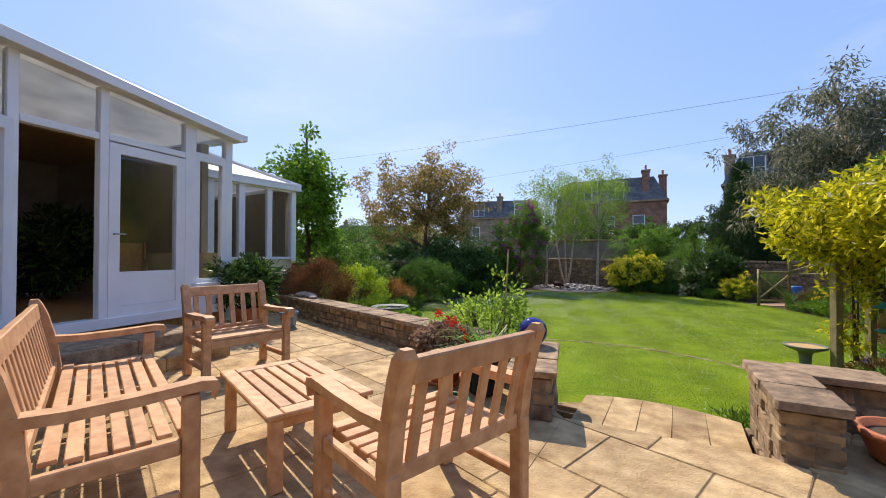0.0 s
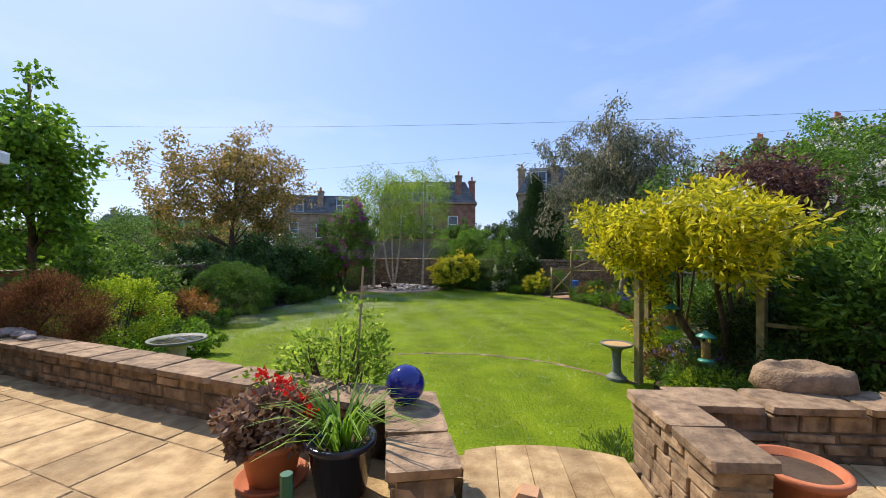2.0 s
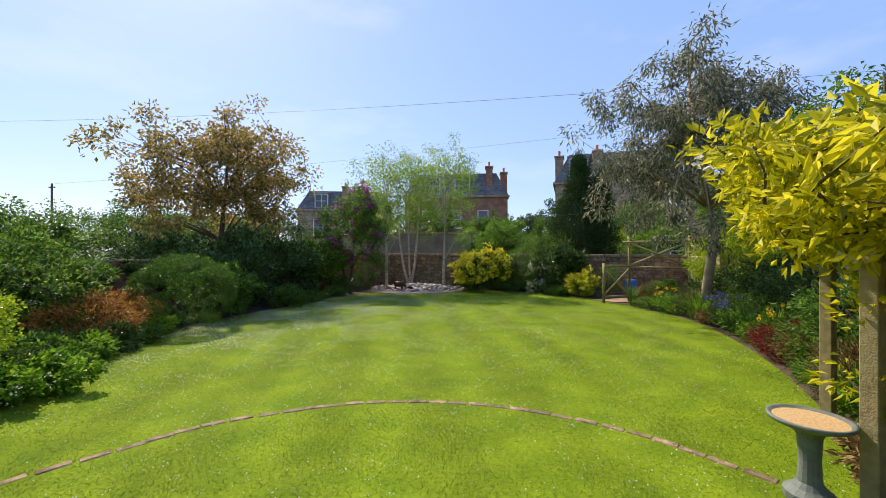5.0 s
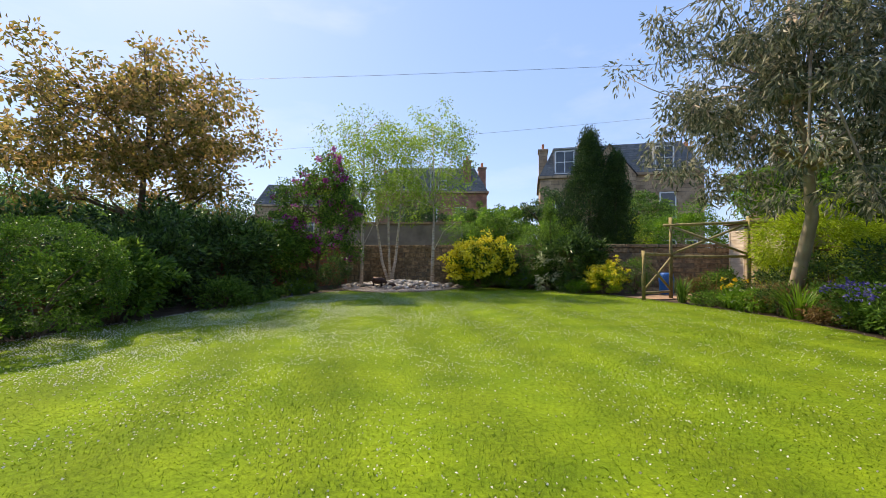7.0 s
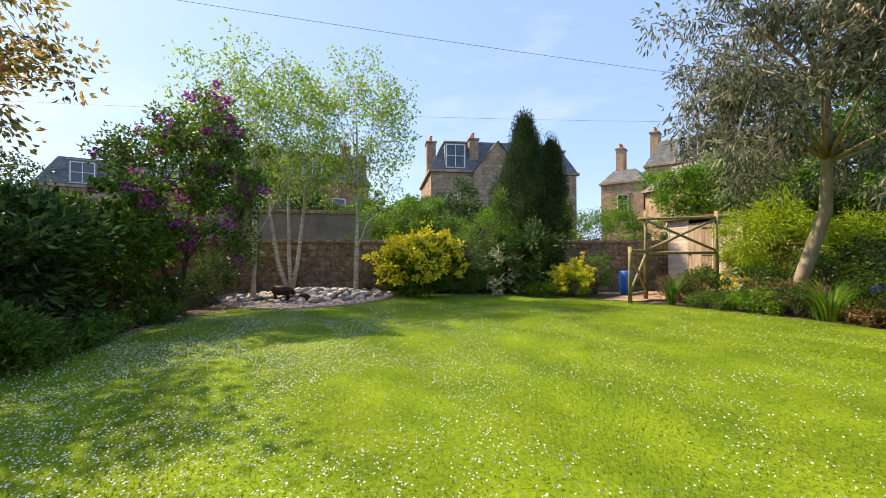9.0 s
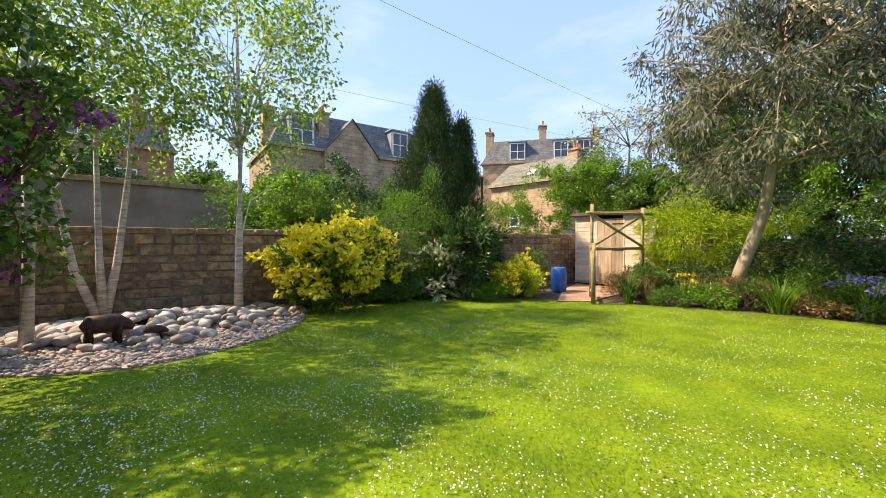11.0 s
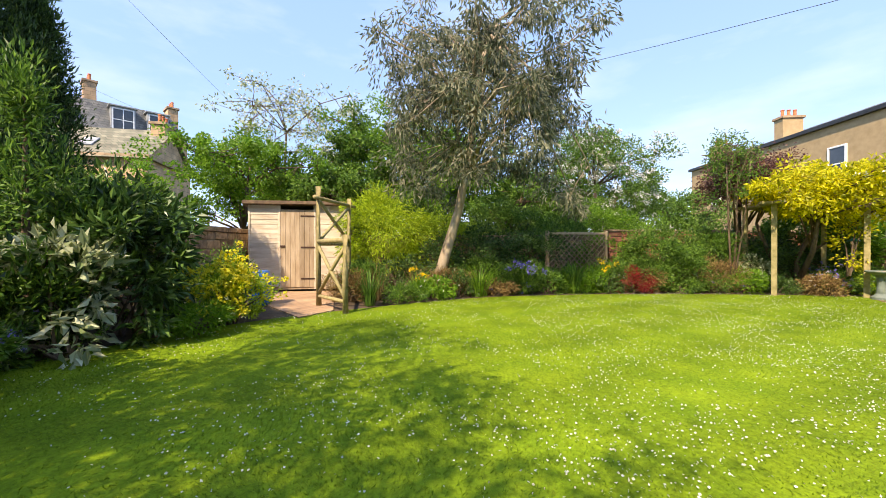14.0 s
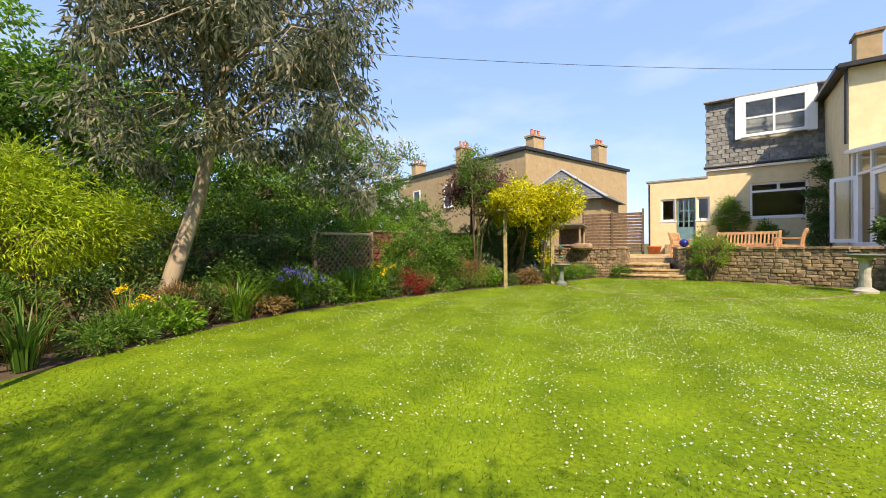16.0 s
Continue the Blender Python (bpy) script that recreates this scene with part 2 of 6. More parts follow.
BARK = mat("brown_bark", (0.07, 0.045, 0.028), (0.17, 0.12, 0.08), 16, 0.9, 1.0, 60, stretch=(1, 1, 0.35))
BIRCHBARK = mat("white_birch_bark", (0.28, 0.22, 0.17), (0.68, 0.63, 0.56), 9, 0.8, 0.5, 60, stretch=(0.5, 0.5, 3))
GUMBARK = mat("smooth_gum_bark", (0.24, 0.17, 0.11), (0.44, 0.36, 0.26), 5, 0.75, 0.4, 50, stretch=(1, 1, 0.4), stain=0.5)
CABLE = mat("overhead_cable", (0.04, 0.04, 0.045), (0.06, 0.06, 0.065), 3, 0.6, 0.0)
GLASS = glass_mat("window_glass", (0.86, 0.9, 0.9))
CANE = mat("cane", (0.42, 0.22, 0.08), (0.56, 0.32, 0.14), 20, 0.6, 0.4)

POLYROOF = leaf_mat("opal_roof_sheet", (0.66, 0.66, 0.64), (0.72, 0.72, 0.70), (0.76, 0.76, 0.74), 0.45, 0.4)
L_BIRCH = leaf_mat("birch_leaf", (0.14, 0.25, 0.03), (0.24, 0.38, 0.05), (0.38, 0.52, 0.09), 0.72)
L_COPPER = leaf_mat("copper_cherry_leaf", (0.13, 0.14, 0.03), (0.32, 0.25, 0.07), (0.54, 0.34, 0.15), 0.6)
L_GUM = leaf_mat("gum_leaf", (0.065, 0.09, 0.05), (0.18, 0.205, 0.12), (0.44, 0.41, 0.28), 0.5)
L_FRESH = leaf_mat("fresh_green_leaf", (0.072, 0.189, 0.014), (0.143, 0.297, 0.023), (0.258, 0.446, 0.046), 0.45)
L_DARK = leaf_mat("dark_evergreen_leaf", (0.022, 0.051, 0.014), (0.06, 0.130, 0.028), (0.15, 0.255, 0.06), 0.3, 0.35)
L_MID = leaf_mat("mid_green_leaf", (0.042, 0.104, 0.016), (0.105, 0.215, 0.03), (0.22, 0.37, 0.06), 0.45)
L_YELLOW = leaf_mat("golden_leaf", (0.22, 0.25, 0.016), (0.60, 0.56, 0.025), (0.88, 0.78, 0.06), 0.52)
L_GOLDTIP = leaf_mat("yellow_tip_leaf", (0.62, 0.53, 0.03), (0.80, 0.70, 0.05), (0.88, 0.80, 0.10), 0.45)
L_CHART = leaf_mat("chartreuse_leaf", (0.169, 0.290, 0.018), (0.369, 0.493, 0.031), (0.584, 0.696, 0.062), 0.4)
L_BOX = leaf_mat("box_leaf", (0.041, 0.104, 0.013), (0.083, 0.195, 0.022), (0.152, 0.299, 0.033), 0.3)
L_HEATH = leaf_mat("dry_heather", (0.108, 0.048, 0.023), (0.234, 0.105, 0.043), (0.396, 0.204, 0.079), 0.2, 0.8)
L_BRONZE = leaf_mat("bronze_leaf", (0.223, 0.090, 0.025), (0.445, 0.195, 0.051), (0.477, 0.330, 0.076), 0.35)
L_RED = leaf_mat("red_acer_leaf", (0.13, 0.010, 0.010), (0.24, 0.018, 0.016), (0.34, 0.035, 0.025), 0.3)
L_PURPLE = leaf_mat("purple_plum_leaf", (0.072, 0.030, 0.036), (0.159, 0.075, 0.064), (0.270, 0.150, 0.089), 0.35)
L_CONIFER = leaf_mat("conifer_spray", (0.013, 0.039, 0.010), (0.035, 0.083, 0.017), (0.080, 0.150, 0.028), 0.15, 0.6)
L_CREAM = leaf_mat("cream_edged_leaf", (0.12, 0.18, 0.06), (0.42, 0.46, 0.28), (0.68, 0.70, 0.5), 0.35)
L_WHITE = leaf_mat("white_petal", (0.62, 0.60, 0.56), (0.74, 0.73, 0.70), (0.82, 0.82, 0.80), 0.3, 0.7)
L_LILAC = leaf_mat("lilac_flower", (0.20, 0.02, 0.13), (0.36, 0.06, 0.26), (0.52, 0.17, 0.42), 0.4, 0.7)
L_BLUE = leaf_mat("bluebell_flower", (0.08, 0.07, 0.30), (0.16, 0.14, 0.44), (0.28, 0.26, 0.58), 0.3, 0.7)
L_SCARLET = leaf_mat("scarlet_petal", (0.55, 0.02, 0.015), (0.70, 0.03, 0.02), (0.80, 0.08, 0.04), 0.3, 0.6)
L_FLOWERYEL = leaf_mat("yellow_petal", (0.795, 0.480, 0.009), (0.848, 0.550, 0.017), (0.900, 0.620, 0.034), 0.3, 0.6)
L_GREYPINK = leaf_mat("greyed_pink_leaf", (0.170, 0.100, 0.064), (0.297, 0.190, 0.128), (0.445, 0.320, 0.221), 0.3)
L_GRASS = leaf_mat("grass_blade", (0.095, 0.17, 0.010), (0.14, 0.235, 0.013), (0.29, 0.36, 0.03), 0.65, 0.6)
L_DRY = leaf_mat("dry_stalk", (0.127, 0.070, 0.025), (0.254, 0.160, 0.060), (0.424, 0.300, 0.128), 0.2, 0.8)


# ---- mesh helpers ----
def mesh(name, verts, faces, smooth=False):
    me = bpy.data.meshes.new(name)
    me.from_pydata([tuple(v) for v in verts], [], faces)
    if smooth:
        me.polygons.foreach_set("use_smooth", [True] * len(me.polygons))
    me.update()
    return me


def place(name, me, material, parent=None, label="", m=None):
    if material and not me.materials:
        me.materials.append(material)
    ob = new(name, me)
    if m is not None:
        ob.matrix_basis = m
    if parent:
        ob.parent = parent
    if label:
        ob["label"] = label
    return ob


def thing(name, label, category, m=None, group="", kind=""):
    ob = new(name)
    ob.empty_display_size = 0.1
    if m is not None:
        ob.matrix_basis = m
    return tagged(ob, label, category, group, kind)


BOXES = {}


def box_mesh(w, d, h, c=0.006):
    """A box with chamfered edges, centred on its base."""
    key = (round(w, 3), round(d, 3), round(h, 3), round(c, 4))
    if key in BOXES:
        return BOXES[key]
    bm = bmesh.new()
    c = min(c, w * 0.3, d * 0.3, h * 0.3)
    for a in (-1, 1):
        for b in (-1, 1):
            for e in (-1, 1):
                x, y, z = a * w / 2, b * d / 2, e * h / 2
                for v in ((x, y - b * c, z - e * c), (x - a * c, y, z - e * c), (x - a * c, y - b * c, z)):
                    bm.verts.new((v[0], v[1], v[2] + h / 2))
    bmesh.ops.convex_hull(bm, input=bm.verts)
    bmesh.ops.dissolve_limit(bm, angle_limit=0.02, verts=bm.verts, edges=bm.edges)
    me = bpy.data.meshes.new("box")
    bm.to_mesh(me)
    bm.free()
    BOXES[key] = me
    return me


def block(name, size, at, material, parent=None, rz=0.0, label="", c=0.006, rx=0.0, ry=0.0):
    """A chamfered block of that size; at is the middle of its base."""
    me = box_mesh(*size, c).copy()
    return place(name, me, material, parent, label, pose(*at, rx, ry, rz))


def beam(name, a, b, w, h, material, parent=None, label="", c=0.005):
    """A squared bar from a to b."""
    a, b = Vector(a), Vector(b)
    q = (b - a).to_track_quat("Z", "Y").to_matrix().to_4x4()
    return place(name, box_mesh(w, h, (b - a).length, c).copy(), material, parent, label, Matrix.Translation(a) @ q)


class Geo:
    """Gathers tubes, leaves and boxes into one mesh."""

    def __init__(self):
        self.v, self.f, self.n = [], [], 0

    def add(self, v, f):
        self.v.append(np.asarray(v, float).reshape(-1, 3))
        self.f += [tuple(i + self.n for i in q) for q in f]
        self.n += len(self.v[-1])

    def tube(self, pts, radii, sides=7):
        pts = [Vector(p) for p in pts]
        ring = []
        for i, p in enumerate(pts):
            way = (pts[min(i + 1, len(pts) - 1)] - pts[max(i - 1, 0)]).normalized()
            q = way.to_track_quat("Z", "Y")
            for k in range(sides):
                a = 2 * math.pi * k / sides
                ring.append(p + q @ Vector((math.cos(a) * radii[i], math.sin(a) * radii[i], 0)))
        f = [(i * sides + k, i * sides + (k + 1) % sides, (i + 1) * sides + (k + 1) % sides, (i + 1) * sides + k)
             for i in range(len(pts) - 1) for k in range(sides)]
        f += [tuple(range(sides - 1, -1, -1)), tuple(range((len(pts) - 1) * sides, len(pts) * sides))]
        self.add(ring, f)

    def lathe(self, profile, sides=20, at=(0, 0, 0)):
        v = [(at[0] + r * math.cos(2 * math.pi * k / sides), at[1] + r * math.sin(2 * math.pi * k / sides), at[2] + z) for r, z in profile for k in range(sides)]
        f = [(i * sides + k, i * sides + (k + 1) % sides, (i + 1) * sides + (k + 1) % sides, (i + 1) * sides + k)
             for i in range(len(profile) - 1) for k in range(sides)]
        self.add(v, f)

    def box(self, x0, x1, y0, y1, z0, z1):
        self.add([(x, y, z) for x in (x0, x1) for y in (y0, y1) for z in (z0, z1)],
                 [(0, 1, 3, 2), (4, 6, 7, 5), (0, 4, 5, 1), (2, 3, 7, 6), (0, 2, 6, 4), (1, 5, 7, 3)])

    def leaves(self, base, way, length, width, rng, fold=0.25):
        """Folded leaf blades, each two triangles, from base points along ways."""
        n = len(base)
        way = way / np.maximum(np.linalg.norm(way, axis=1, keepdims=True), 1e-6)
        side = np.cross(way, rng.normal(size=(n, 3)))
        side /= np.maximum(np.linalg.norm(side, axis=1, keepdims=True), 1e-6)
        up = np.cross(side, way)
        ln = (length * rng.uniform(0.65, 1.25, n))[:, None]
        wd = (width * rng.uniform(0.7, 1.2, n))[:, None]
        mid = base + way * ln * 0.45
        quad = np.stack([base, mid + side * wd / 2 + up * wd * fold, base + way * ln - up * ln * 0.12, mid - side * wd / 2 + up * wd * fold], 1)
        idx = np.arange(n) * 4 + self.n
        self.v.append(quad.reshape(-1, 3))
        self.n += 4 * n
        tri = np.concatenate([np.stack([idx, idx + 1, idx + 2], 1), np.stack([idx, idx + 2, idx + 3], 1)])
        self.f += [tuple(t) for t in tri.tolist()]

    def done(self, name, smooth=False):
        return mesh(name, np.concatenate(self.v), self.f, smooth)


# ---- plants ----
def clump_leaves(geo, centres, each, spread, length, width, rng, droop=0.0, out_from=None, squash=0.8):
    n = len(centres) * each
    base = np.repeat(centres, each, 0)
    off = rng.normal(size=(n, 3))
    off /= np.linalg.norm(off, axis=1, keepdims=True)
    off *= (rng.uniform(0, 1, n) ** 0.45)[:, None] * np.repeat(rng.uniform(0.6, 1.3, len(centres)), each)[:, None] * spread
    off[:, 2] *= squash
    way = off / spread + rng.normal(size=(n, 3)) * 0.55
    if out_from is not None:
        o = base - np.array(out_from)
        way += 0.7 * o / np.maximum(np.linalg.norm(o, axis=1, keepdims=True), 1e-6)
    way[:, 2] -= droop
    geo.leaves(base + off, way, length, width, rng)


def shell_points(rng, n, centre, radii, inner=0.55, bottom=-0.8, lump=0.2):
    d = rng.normal(size=(n * 3, 3))
    d /= np.linalg.norm(d, axis=1, keepdims=True)
    d = d[d[:, 2] > bottom][:n]
    r = rng.uniform(inner, 1.0, len(d)) ** 0.7
    r *= 1 + lump * np.sin(d[:, 0] * 4.1 + centre[0]) * np.cos(d[:, 1] * 3.7 + centre[1]) + lump * 0.6 * np.sin(d[:, 2] * 6 + centre[1])
    return np.array(centre) + d * r[:, None] * np.array(radii)


def bush(name, label, category, at, radii, material, clumps=60, each=60, leaf=(0.07, 0.035), seed=1, spread=0.22, stems=7, droop=0.0,
         inner=0.6, flower=None, stem_mat=None, group="", bottom=-0.75, squash=0.8, lump=0.2):
    """A shrub on its base point: stems, foliage in clumps over an uneven dome, and flowers where it has them."""
    rng = np.random.default_rng(seed)
    t = thing(name, label, category, pose(*at), group)
    rx, ry, h = radii
    centre = (0, 0, h * 0.5)
    pts = shell_points(rng, clumps, centre, (rx, ry, h * 0.52), inner, bottom, lump)
    pts[:, 2] = np.maximum(pts[:, 2], 0.06)
    g = Geo()
    for k in range(stems):
        p = pts[int(rng.integers(len(pts)))]
        a = rng.uniform(-0.12, 0.12, 2) * rx
        g.tube([(a[0], a[1], -0.05), (a[0] + p[0] * 0.4, a[1] + p[1] * 0.4, p[2] * 0.55), tuple(p)], [0.022, 0.014, 0.005], 5)
    place("stem", g.done("stem"), stem_mat or BARK, t)
    g = Geo()
    clump_leaves(g, pts, each, spread, *leaf, rng, droop, centre, squash)
    place("foliage", g.done("foliage"), material, t)
    if flower:
        fm, fname, count, fsize, per = flower
        top = pts[pts[:, 2] > h * 0.35]
        sel = top[rng.integers(len(top), size=count)] + rng.normal(size=(count, 3)) * spread * 0.5
        o = sel - np.array(centre)
        sel += o / np.linalg.norm(o, axis=1, keepdims=True) * spread * 0.8
        g = Geo()
        clump_leaves(g, sel, per, fsize, fsize * 0.9, fsize * 0.7, rng)
        place(fname, g.done(fname), fm, t)
    return t


def tree(name, label, category, at, trunk, radii, crown, clumps, each, leaf, spread, leaf_material, bark, seed, droop=0.2, inner=0.35, squash=0.8,
         bottom=-0.8, lump=0.2, flower=None, twig=0.012, stems=()):
    """trunk: points of the bole from its base; crown: centre and radii of the leafy part; limbs run from the bole to every clump."""
    rng = np.random.default_rng(seed)
    t = thing(name, label, category, pose(*at))
    centre, cr = crown
    pts = shell_points(rng, clumps, centre, cr, inner, bottom, lump)
    g = Geo()
    for path in (trunk, *stems):
        g.tube(path, list(np.linspace(radii[0], radii[1], len(path))), 9)
    place("trunk", g.done("trunk", True), bark, t)
    g = Geo()
    bole = [Vector(p) for path in (trunk, *stems) for p in path[max(1, len(path) - 3):]]
    mains = []
    for k in range(max(6, clumps // 9)):
        p = Vector(pts[int(rng.integers(len(pts)))])
        low = [b for b in bole if b.z < p.z - 0.1] or bole[-1:]
        s = min(low, key=lambda b: (b - p).length + rng.uniform(0, 1.0))
        mid = s.lerp(p, 0.5) + Vector(rng.normal(size=3) * 0.12) + Vector((0, 0, 0.1 * (p - s).length))
        g.tube([s, mid, p], [radii[1] * 0.75, radii[1] * 0.5, twig], 6)
        mains += [s.lerp(mid, 0.6), mid, mid.lerp(p, 0.5), p]
    for p in pts:
        p = Vector(p)
        s = min(mains, key=lambda b: (b - p).length)
        g.tube([s, s.lerp(p, 0.5) + Vector(rng.normal(size=3) * 0.06), p], [twig, twig * 0.7, twig * 0.35], 4)
    place("branching", g.done("branching", True), bark, t)
    g = Geo()
    clump_leaves(g, pts, each, spread, *leaf, rng, droop, None, squash)
    place("crown", g.done("crown"), leaf_material, t)
    if flower:
        fm, fname, count, fsize, per = flower
        sel = pts[rng.integers(len(pts), size=count)] + rng.normal(size=(count, 3)) * spread * 0.6
        g = Geo()
        clump_leaves(g, sel, per, fsize, fsize * 0.7, fsize * 0.5, rng)
        place(fname, g.done(fname), fm, t)
    return t


def tuft(name, label, category, at, count, height, spread, width, material, seed, group="", arch=0.5, flower=None):
    """Strap leaves that arch out of one crown."""
    rng = np.random.default_rng(seed)
    t = thing(name, label, category, pose(*at), group)
    g = Geo()
    for k in range(count):
        a, r0 = rng.uniform(0, 2 * math.pi), rng.uniform(0, 0.3) * spread
        h, s = height * rng.uniform(0.6, 1.1), spread * rng.uniform(0.3, 1.1)
        ca, sa = math.cos(a), math.sin(a)
        prev = []
        for u in (0, 0.35, 0.7, 1.0):
            r = r0 + s * u ** 1.6
            z = h * (u * (1 + arch) - arch * u ** 2.6)
            w = width * (1 - u * 0.85) / 2
            prev += [(ca * r - sa * w, sa * r + ca * w, z), (ca * r + sa * w, sa * r - ca * w, z)]
        g.add(prev, [(0, 1, 3, 2), (2, 3, 5, 4), (4, 5, 7, 6)])
    place("leaves", g.done("leaves"), material, t)
    if flower:
        fm, fname, n, size = flower
        g = Geo()
        pts = np.stack([rng.normal(size=n) * spread * 0.5, rng.normal(size=n) * spread * 0.5, height * rng.uniform(0.7, 1.15, n)], 1)
        for p in pts:
            g.tube([(p[0] * 0.3, p[1] * 0.3, 0), tuple(p)], [0.004, 0.003], 4)
        place("stalks", g.done("stalks"), L_MID, t)
        g = Geo()
        clump_leaves(g, pts, 14, size, size * 0.9, size * 0.6, rng)
        place(fname, g.done(fname), fm, t)
    return t


# ---- ground ----
def spline(ctrl, per=8):
    out = []
    n = len(ctrl)
    for i in range(n):
        p = [Vector((*ctrl[(i + k - 1) % n], 0)) for k in range(4)]
        for j in range(per):
            t = j / per
            q = 0.5 * (2 * p[1] + (p[2] - p[0]) * t + (2 * p[0] - 5 * p[1] + 4 * p[2] - p[3]) * t * t + (3 * p[1] - p[0] - 3 * p[2] + p[3]) * t ** 3)
            out.append((q.x, q.y))
    return out


def slab_mesh(name, poly, z0, z1, inset=0.0):
    """A polygon raised from z0 to z1, its top edge drawn in a little."""
    n = len(poly)
    cx, cy = sum(p[0] for p in poly) / n, sum(p[1] for p in poly) / n
    top = []
    for x, y in poly:
        d = max(math.hypot(x - cx, y - cy), 1e-4)
        k = 1 - inset / d
        top.append((cx + (x - cx) * k, cy + (y - cy) * k, z1))
    v = [(x, y, z0) for x, y in poly] + [(x, y, z1 - inset * 0.8) for x, y in poly] + top
    f = [tuple(range(2 * n, 3 * n))]
    for i in range(n):
        j = (i + 1) % n
        f += [(i, j, n + j, n + i), (n + i, n + j, 2 * n + j, 2 * n + i)]
    return mesh(name, v, f)


def area(poly):
    return sum(poly[i - 1][0] * poly[i][1] - poly[i][0] * poly[i - 1][1] for i in range(len(poly))) / 2


tagged(place("ground", mesh("ground", [(900 * math.cos(a * 0.1309), 900 * math.sin(a * 0.1309), -0.06) for a in range(48)], [tuple(range(48))]), GROUNDM),
       "rough green land around the garden", "ground", kind="structure")
BED = [(-10.8, 8), (-6.5, 4.5), (8.5, 3.0), (10.5, 22.3), (-4.5, 25.1)]
tagged(place("flower_bed", slab_mesh("bed", BED, -0.2, -0.012), SOIL), "dark planted soil borders round the lawn", "soil", kind="structure")
LAWN = spline([(1.7, 5.0), (-0.6, 5.75), (-2.6, 6.6), (-3.7, 8.6), (-5.0, 10.6), (-5.45, 13.0), (-4.95, 16.0), (-4.35, 19.4), (-3.45, 21.3), (-2.5, 20.8),
               (-1.3, 21.0), (-0.25, 21.8), (0.6, 23.1), (3.1, 22.6), (4.8, 21.2), (5.7, 19.7), (6.6, 17.4), (6.85, 15.6), (6.45, 12.8), (5.5, 9.8), (4.6, 7.8), (3.9, 5.5)])
LAWN = LAWN[::-1] if area(LAWN) < 0 else LAWN
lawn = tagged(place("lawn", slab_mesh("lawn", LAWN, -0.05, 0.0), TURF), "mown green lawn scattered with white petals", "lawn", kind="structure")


def inside(x, y, poly):
    c = np.zeros(len(x), bool)
    for i in range(len(poly)):
        (x0, y0), (x1, y1) = poly[i - 1], poly[i]
        if y0 != y1:
            c ^= ((y0 > y) != (y1 > y)) & (x < (x1 - x0) * (y - y0) / (y1 - y0) + x0)
    return c


rng = np.random.default_rng(5)
gx, gy = rng.uniform(-5.6, 7, 560000), rng.uniform(4, 24, 560000)
ok = inside(gx, gy, LAWN)
gx, gy = gx[ok], gy[ok]
n = len(gx)
a = rng.uniform(0, 2 * math.pi, n)
h = rng.uniform(0.005, 0.014, n) * (1 + 0.4 * np.sin(gx * 1.7) * np.cos(gy * 1.3))
w = rng.uniform(0.0025, 0.0055, n)
lx, ly = rng.normal(size=n) * 0.01, rng.normal(size=n) * 0.01
stripe = np.where(np.floor((gx + 0.326 * gy) / 0.62) % 2 > 0, 1.0, -1.0)
ly += 0.010 * stripe  # mowing leans the blades in strips
gv = np.stack([np.stack([gx - w * np.cos(a), gy - w * np.sin(a), 0 * gx - 0.003], 1), np.stack([gx + w * np.cos(a), gy + w * np.sin(a), 0 * gx - 0.003], 1),
               np.stack([gx + lx, gy + ly, h], 1)], 1).reshape(-1, 3)
grass = bpy.data.meshes.new("grass")
grass.vertices.add(3 * n)
grass.vertices.foreach_set("co", gv.ravel())
grass.loops.add(3 * n)
grass.loops.foreach_set("vertex_index", np.arange(3 * n, dtype=np.int32))
grass.polygons.add(n)
grass.polygons.foreach_set("loop_start", np.arange(0, 3 * n, 3, dtype=np.int32))
grass.update(calc_edges=True)
tagged(place("grass", grass, L_GRASS), "short mown grass blades of the lawn", "grass", kind="stuff")

# fallen petals and daisies, thicker under the birches and in the middle
n = 210000
px, py = rng.uniform(-5.4, 6.8, n), rng.uniform(6, 23, n)
keep = inside(px, py, LAWN) & (rng.uniform(size=n) < (0.045 + 0.95 * np.exp(-((px + 4.3) ** 2 / 5 + (py - 15.0) ** 2 / 14)) + 0.4 * np.exp(-((px + 2.5) ** 2 / 9 + (py - 17.0) ** 2 / 16)) + 0.12 * np.exp(-((px - 1) ** 2 + (py - 14) ** 2) / 30)) * (0.35 + 0.9 * (np.sin(px * 2.3 + py * 0.7) * np.sin(py * 1.9 - px) > -0.1)))
px, py = px[keep], py[keep]
g = Geo()
g.leaves(np.stack([px, py, rng.uniform(0.015, 0.032, len(px))], 1), np.concatenate([rng.normal(size=(len(px), 2)), rng.normal(size=(len(px), 1)) * 0.15], 1), 0.017, 0.013, rng, 0.05)
tagged(place("fallen_petals", g.done("petals"), L_WHITE), "white fallen blossom petals and daisies on the grass", "petals", kind="stuff")

# edging stones in an arc across the lawn
edging = thing("lawn_edging", "arc of pale edging stones sunk in the grass", "edging", kind="structure")
me = box_mesh(0.23, 0.09, 0.05, 0.012)
for k in range(34):
    t = radians(-74 + 3.85 * k)
    x, y = 1.7 + (3.6 + 0.05 * math.sin(k)) * math.sin(t), 6.45 + 3.6 * math.cos(t)
    place("edging_stone", me, RUBBLE, edging, m=pose(x, y, -0.042 + 0.003 * math.sin(k * 2.3), 0, 0, -math.degrees(t)))

